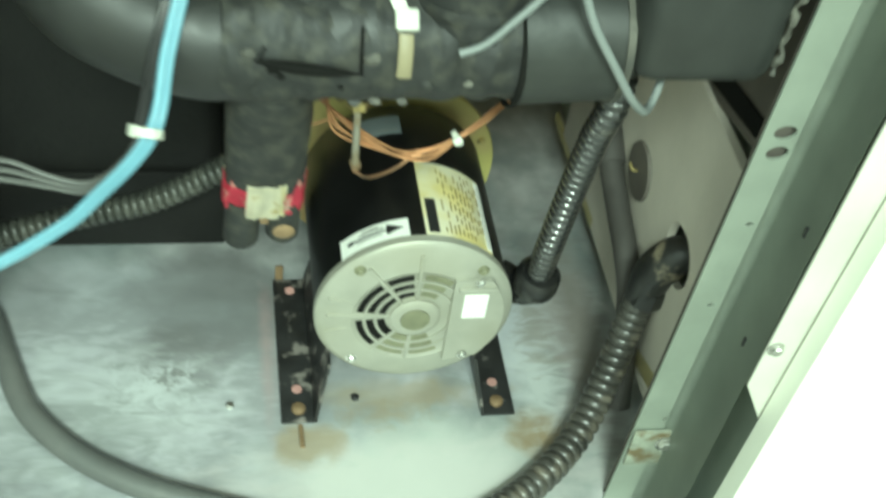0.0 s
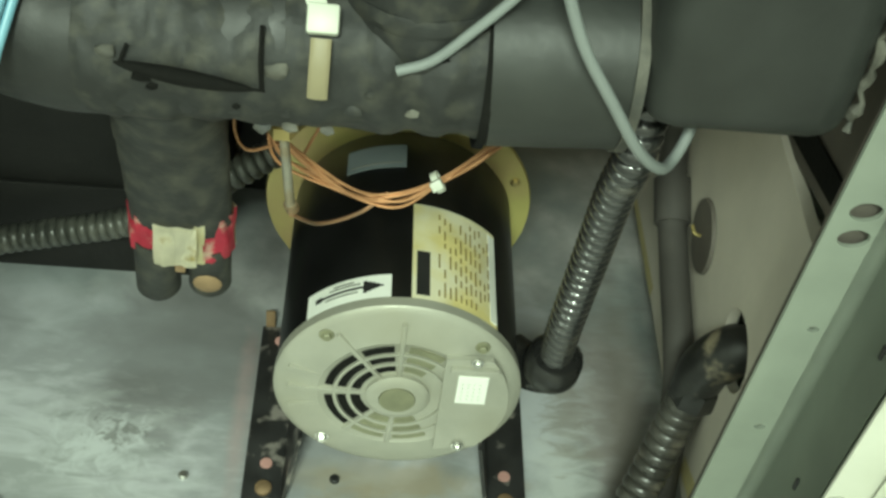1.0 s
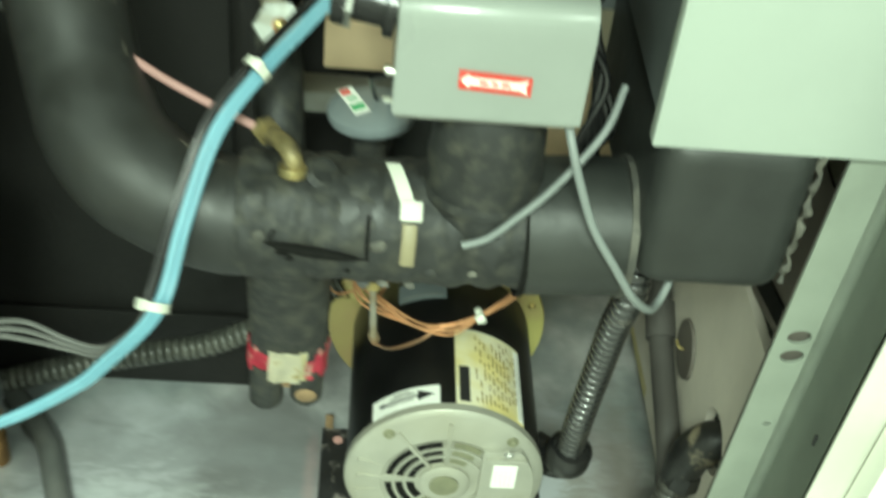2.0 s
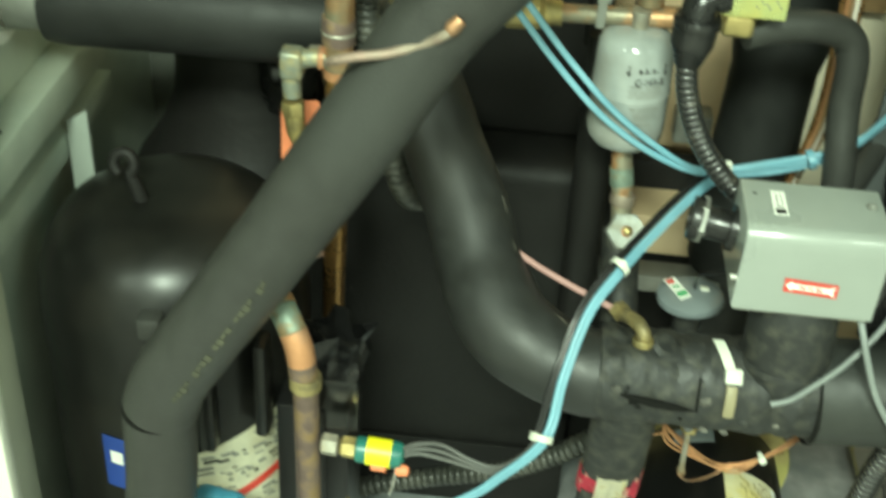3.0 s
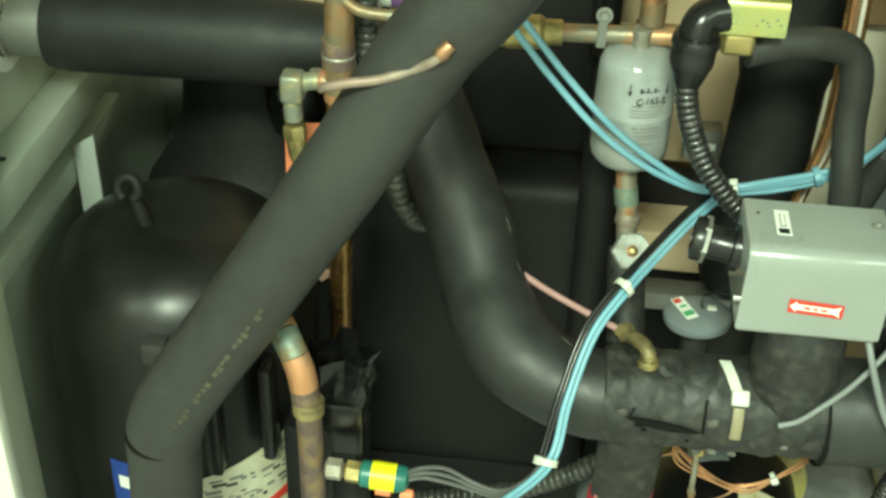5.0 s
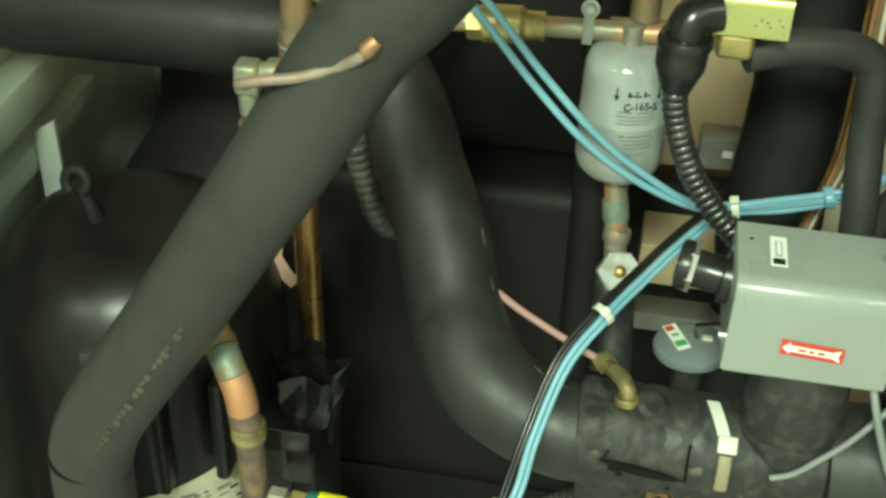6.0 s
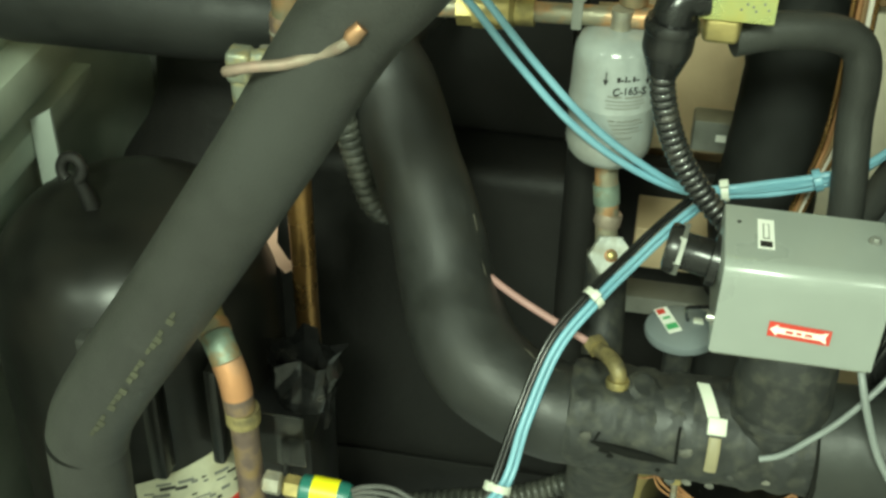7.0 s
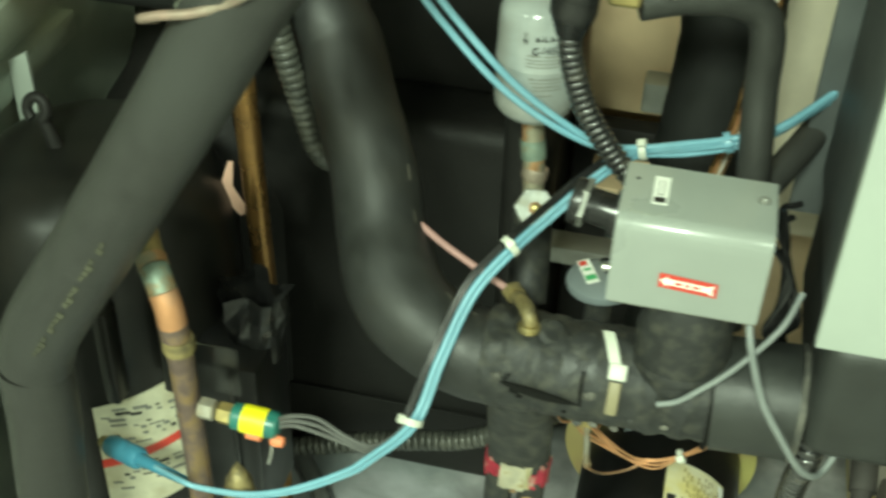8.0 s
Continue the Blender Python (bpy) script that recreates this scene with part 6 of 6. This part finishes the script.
cable_tie((-0.1668, -0.1905, 0.4742), (0.03, 0.12, 0.16), 0.0075, head=(-0.6, -0.6, -0.2))
cable_tie((-0.1165, -0.0835, 0.5765), (0.6, 0.6, 0.45), 0.0078, head=(-0.4, -1, 0.2))
cable_tie((-0.028, 0.006, 0.6265), (1, 0, 0.25), 0.0075, head=(0, -0.5, 1))
cable_tie((0.0364, -0.002, 0.650), (0.8, 0.1, 0.3), 0.0075, head=(0, -1, 0.5), label="clear nylon cable tie round the blue tubes", mat=BLUE)

# Wide white strap over the wrap.
strap = thing("cable_tie", "wide white nylon strap round the foam-wrapped pipe", "cable tie", "cable ties")
arc = [Vector((-0.0295 + 0.012 * k / 16, -0.112 + 0.0462 * math.cos(radians(94 + 42 * k / 16)), 0.488 + 0.0462 * math.sin(radians(94 + 42 * k / 16)))) for k in range(17)]
bm = bmesh.new()
rows = [[bm.verts.new(q + Vector((s * 0.0045, 0, 0)) + (q - Vector((q.x, -0.112, 0.488))).normalized() * lift) for q in arc] for s, lift in ((-1, 0), (1, 0), (1, 0.0014), (-1, 0.0014))]
for a, b in ((0, 1), (1, 2), (2, 3), (3, 0)):
    for k in range(16):
        bm.faces.new((rows[a][k], rows[a][k + 1], rows[b][k + 1], rows[b][k]))
part("strap", bm, NYLON, strap)
part("head", box((-0.007, -0.0065, -0.004), (0.007, 0.0065, 0.004), 0.0015, m=plane_matrix((-0.0172, -0.1455, 0.5222), (1, 0, 0), (0, 0.7, 0.71))), NYLON, strap)
part("tail", sweep(spline([(-0.0175, -0.1505, 0.516), (-0.0176, -0.1560, 0.508), (-0.0178, -0.1590, 0.500), (-0.0180, -0.1600, 0.491)], 6), 0.0045, 12, flat=0.25), NYLON_OLD, strap)

# Grey thermostat tubes.
g1 = thing("grey_tube", "thin grey tube curving from the actuator to the wrap", "tube", "grey tubes")
part("tube", sweep(spline([(0.105, -0.11, 0.60), (0.0935, -0.13, 0.579), (0.0669, -0.146, 0.548), (0.045, -0.150, 0.524), (0.0303, -0.152, 0.510), (0.0157, -0.1525, 0.5035)], 8), 0.0024, 12), TUBE_GREY, g1)
g2 = thing("grey_tube", "thin grey tube dropping past the actuator", "tube", "grey tubes")
part("tube", sweep(spline([(0.066, -0.12, 0.605), (0.071, -0.148, 0.585), (0.079, -0.159, 0.562), (0.091, -0.165, 0.534), (0.109, -0.168, 0.506), (0.124, -0.168, 0.483), (0.138, -0.160, 0.466), (0.147, -0.148, 0.460), (0.155, -0.136, 0.468), (0.159, -0.125, 0.482), (0.16, -0.12, 0.49)], 8), 0.0028, 12), TUBE_GREY, g2)
for k in range(6):
    w = thing("dark_cable", "dirty dark cable bunched behind the actuator", "cable", "dark cables")
    part("cable", sweep(spline([(0.075 + 0.004 * k, -0.075 + 0.004 * k, 0.62 + 0.01 * (k % 3)), (0.098 - 0.003 * k, -0.09 + 0.008 * k, 0.59 + 0.006 * k), (0.086 + 0.005 * k, -0.10 + 0.005 * k, 0.55), (0.105, -0.08 + 0.004 * k, 0.52), (0.118 - 0.002 * k, -0.06, 0.50)], 7), 0.0026, 8), TUBE_BLACK, w)


# ---- control box at the east ----
ctrl = thing("control_box", "light grey enamelled control box with a darker grey flank", "control box")
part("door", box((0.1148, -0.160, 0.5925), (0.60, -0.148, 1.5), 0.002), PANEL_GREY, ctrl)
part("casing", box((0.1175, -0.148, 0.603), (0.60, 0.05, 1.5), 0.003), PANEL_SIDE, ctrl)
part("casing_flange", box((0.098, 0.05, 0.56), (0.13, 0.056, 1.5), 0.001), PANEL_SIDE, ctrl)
# ---- far wires, boards, small fittings ----
for k, (dx, mat) in enumerate(((0.0, COPPER_BROWN), (0.0045, WIRE_ORANGE), (0.008, WOOD), (0.012, BOARD), (0.0155, COPPER_BROWN))):
    w = thing("hanging_wire", "long brown or cream wire hanging in a loose bundle", "wire", "hanging wires")
    part("wire", sweep(spline([(0.036 + dx, 0.035, 0.95), (0.038 + dx, 0.035, 0.82), (0.040 + dx, 0.035, 0.755), (0.042 + dx * 0.9, 0.036, 0.70), (0.040 + dx * 0.8, 0.037, 0.655), (0.032 + dx * 0.6, 0.04, 0.61), (0.022 + dx * 0.5, 0.045, 0.55), (0.015, 0.05, 0.48)], 8), 0.0021, 8), mat, w)
sheet = thing("cream_board", "pale cream board standing behind the wires", "board")
part("board", prism([(0.078, 0.31, 0.35), (0.255, 0.31, 0.35), (0.255, 0.31, 0.9), (0.080, 0.31, 0.9), (0.080, 0.31, 0.62), (0.074, 0.31, 0.50)], (0, 1, 0), 0.006), material("cream_board_paint", (0.78, 0.71, 0.55), 0.7, vary=0.05, bump=0.1), sheet, smooth=False)
# Added stand-in for the tan back panel, set forward to catch more light.
back_board = thing("plywood_board", "added tan board with a ragged edge, a forward stand-in for the back panel", "board")
part("board", prism([(-0.105, 0.335, 0.46), (0.02, 0.335, 0.46), (0.03, 0.335, 0.56), (0.022, 0.335, 0.62), (0.036, 0.335, 0.66), (0.02, 0.335, 0.672), (-0.05, 0.335, 0.668), (-0.12, 0.335, 0.676), (-0.155, 0.335, 0.66), (-0.152, 0.335, 0.60), (-0.11, 0.335, 0.56)], (0, 1, 0), 0.008), TAN, back_board, smooth=False)
back_pad = thing("foam_pad", "black foam pad below the plywood board", "insulation")
part("pad", rough_up(box((-0.112, 0.30, 0.0), (0.06, 0.33, 0.458), 0.006), 0.003, 30, 4.0), FOAM_DARK, back_pad)
tanb = thing("tan_board", "tan plywood board leaning behind the pipes", "board")
part("board", box((-0.55, 0.425, 0.40), (-0.41, 0.435, 0.85), 0.001), TAN, tanb, smooth=False)
offcut = thing("timber_offcut", "dark brown timber offcut behind the hanging wires", "timber")
part("block", box((0.096, 0.285, 0.664), (0.150, 0.305, 0.85), 0.004), WOOD, offcut)
darkp = thing("dark_post", "black foam-wrapped post against the tan board", "post")
part("post", box((-0.56, 0.40, 0.5), (-0.535, 0.42, 1.0), 0.004), FOAM_DARK, darkp)
stove = thing("timber_post", "brown timber offcut behind the copper line", "timber")
part("post", box((-0.206, 0.33, 0.64), (-0.16, 0.36, 0.9), 0.002), WOOD, stove, smooth=False)
post2 = thing("black_riser", "black ribbed riser behind the copper line", "pipe")
part("tube", sweep([(-0.1555, 0.12, 0.68), (-0.1555, 0.12, 0.95)], 0.006, 18), FOAM_DARK, post2)
ring = thing("grey_cable", "thick grey cable looping behind the copper tee", "cable")
part("cable", sweep(spline([(-0.15, 0.1, 0.71), (-0.125, 0.1, 0.722), (-0.112, 0.1, 0.75), (-0.115, 0.1, 0.80), (-0.14, 0.1, 0.82)], 8), 0.0045, 12), FOAM, ring)
sv = thing("white_valve", "white capped valve with a purple ring and bright bolts", "valve")
part("body", lathe([(0.012, 0), (0.013, 0.002), (0.013, 0.05), (0.011, 0.052)], (-0.348, 0.09, 0.746), (1, 0, 0.03), 24), NYLON, sv)
part("ring", lathe([(0.0135, 0), (0.0138, 0.001), (0.0138, 0.011), (0.0135, 0.012)], (-0.337, 0.09, 0.7465), (1, 0, 0.03), 24), material("purple_ring", (0.16, 0.08, 0.22), 0.4), sv)
part("washer", lathe([(0.022, 0), (0.022, 0.003)], (-0.300, 0.09, 0.7475), (1, 0, 0.03), 24), STEEL, sv)
part("washer", lathe([(0.017, 0), (0.017, 0.004)], (-0.352, 0.09, 0.746), (1, 0, 0.03), 24), NYLON, sv)
part("stem", lathe([(0.009, 0), (0.009, 0.05)], (-0.33, 0.09, 0.715), segs=14), BRASS, sv)
for k in range(4):
    w = thing("black_cable", "black cable crossing the dark back of the cabinet", "cable", "dark cables")
    part("cable", sweep(spline([(-0.32 + 0.02 * k, 0.2, 0.86), (-0.30 + 0.03 * k, 0.2, 0.80), (-0.24 + 0.02 * k, 0.21, 0.78), (-0.2, 0.2, 0.82 + 0.02 * k)], 8), 0.004, 8), TUBE_BLACK, w)
clamp = thing("clear_guard", "clear plastic guard plate beside the copper pipe", "guard")
part("plate", box((-0.372, -0.155, 0.425), (-0.325, -0.1535, 0.478), 0.0005), CLEAR, clamp, smooth=False)

# ---- empties to the base of their things ----
for ob in [o for o in scene.objects if o.type == "EMPTY" and o.parent is None]:
    low = [Vector(c) for ch in ob.children for c in ch.bound_box]
    if not low:
        continue
    base = Vector(((min(c.x for c in low) + max(c.x for c in low)) / 2, (min(c.y for c in low) + max(c.y for c in low)) / 2, min(c.z for c in low)))
    ob.location = base
    for ch in ob.children:
        ch.matrix_parent_inverse = Matrix.Translation(-base)
    ob.empty_display_size = 0.02
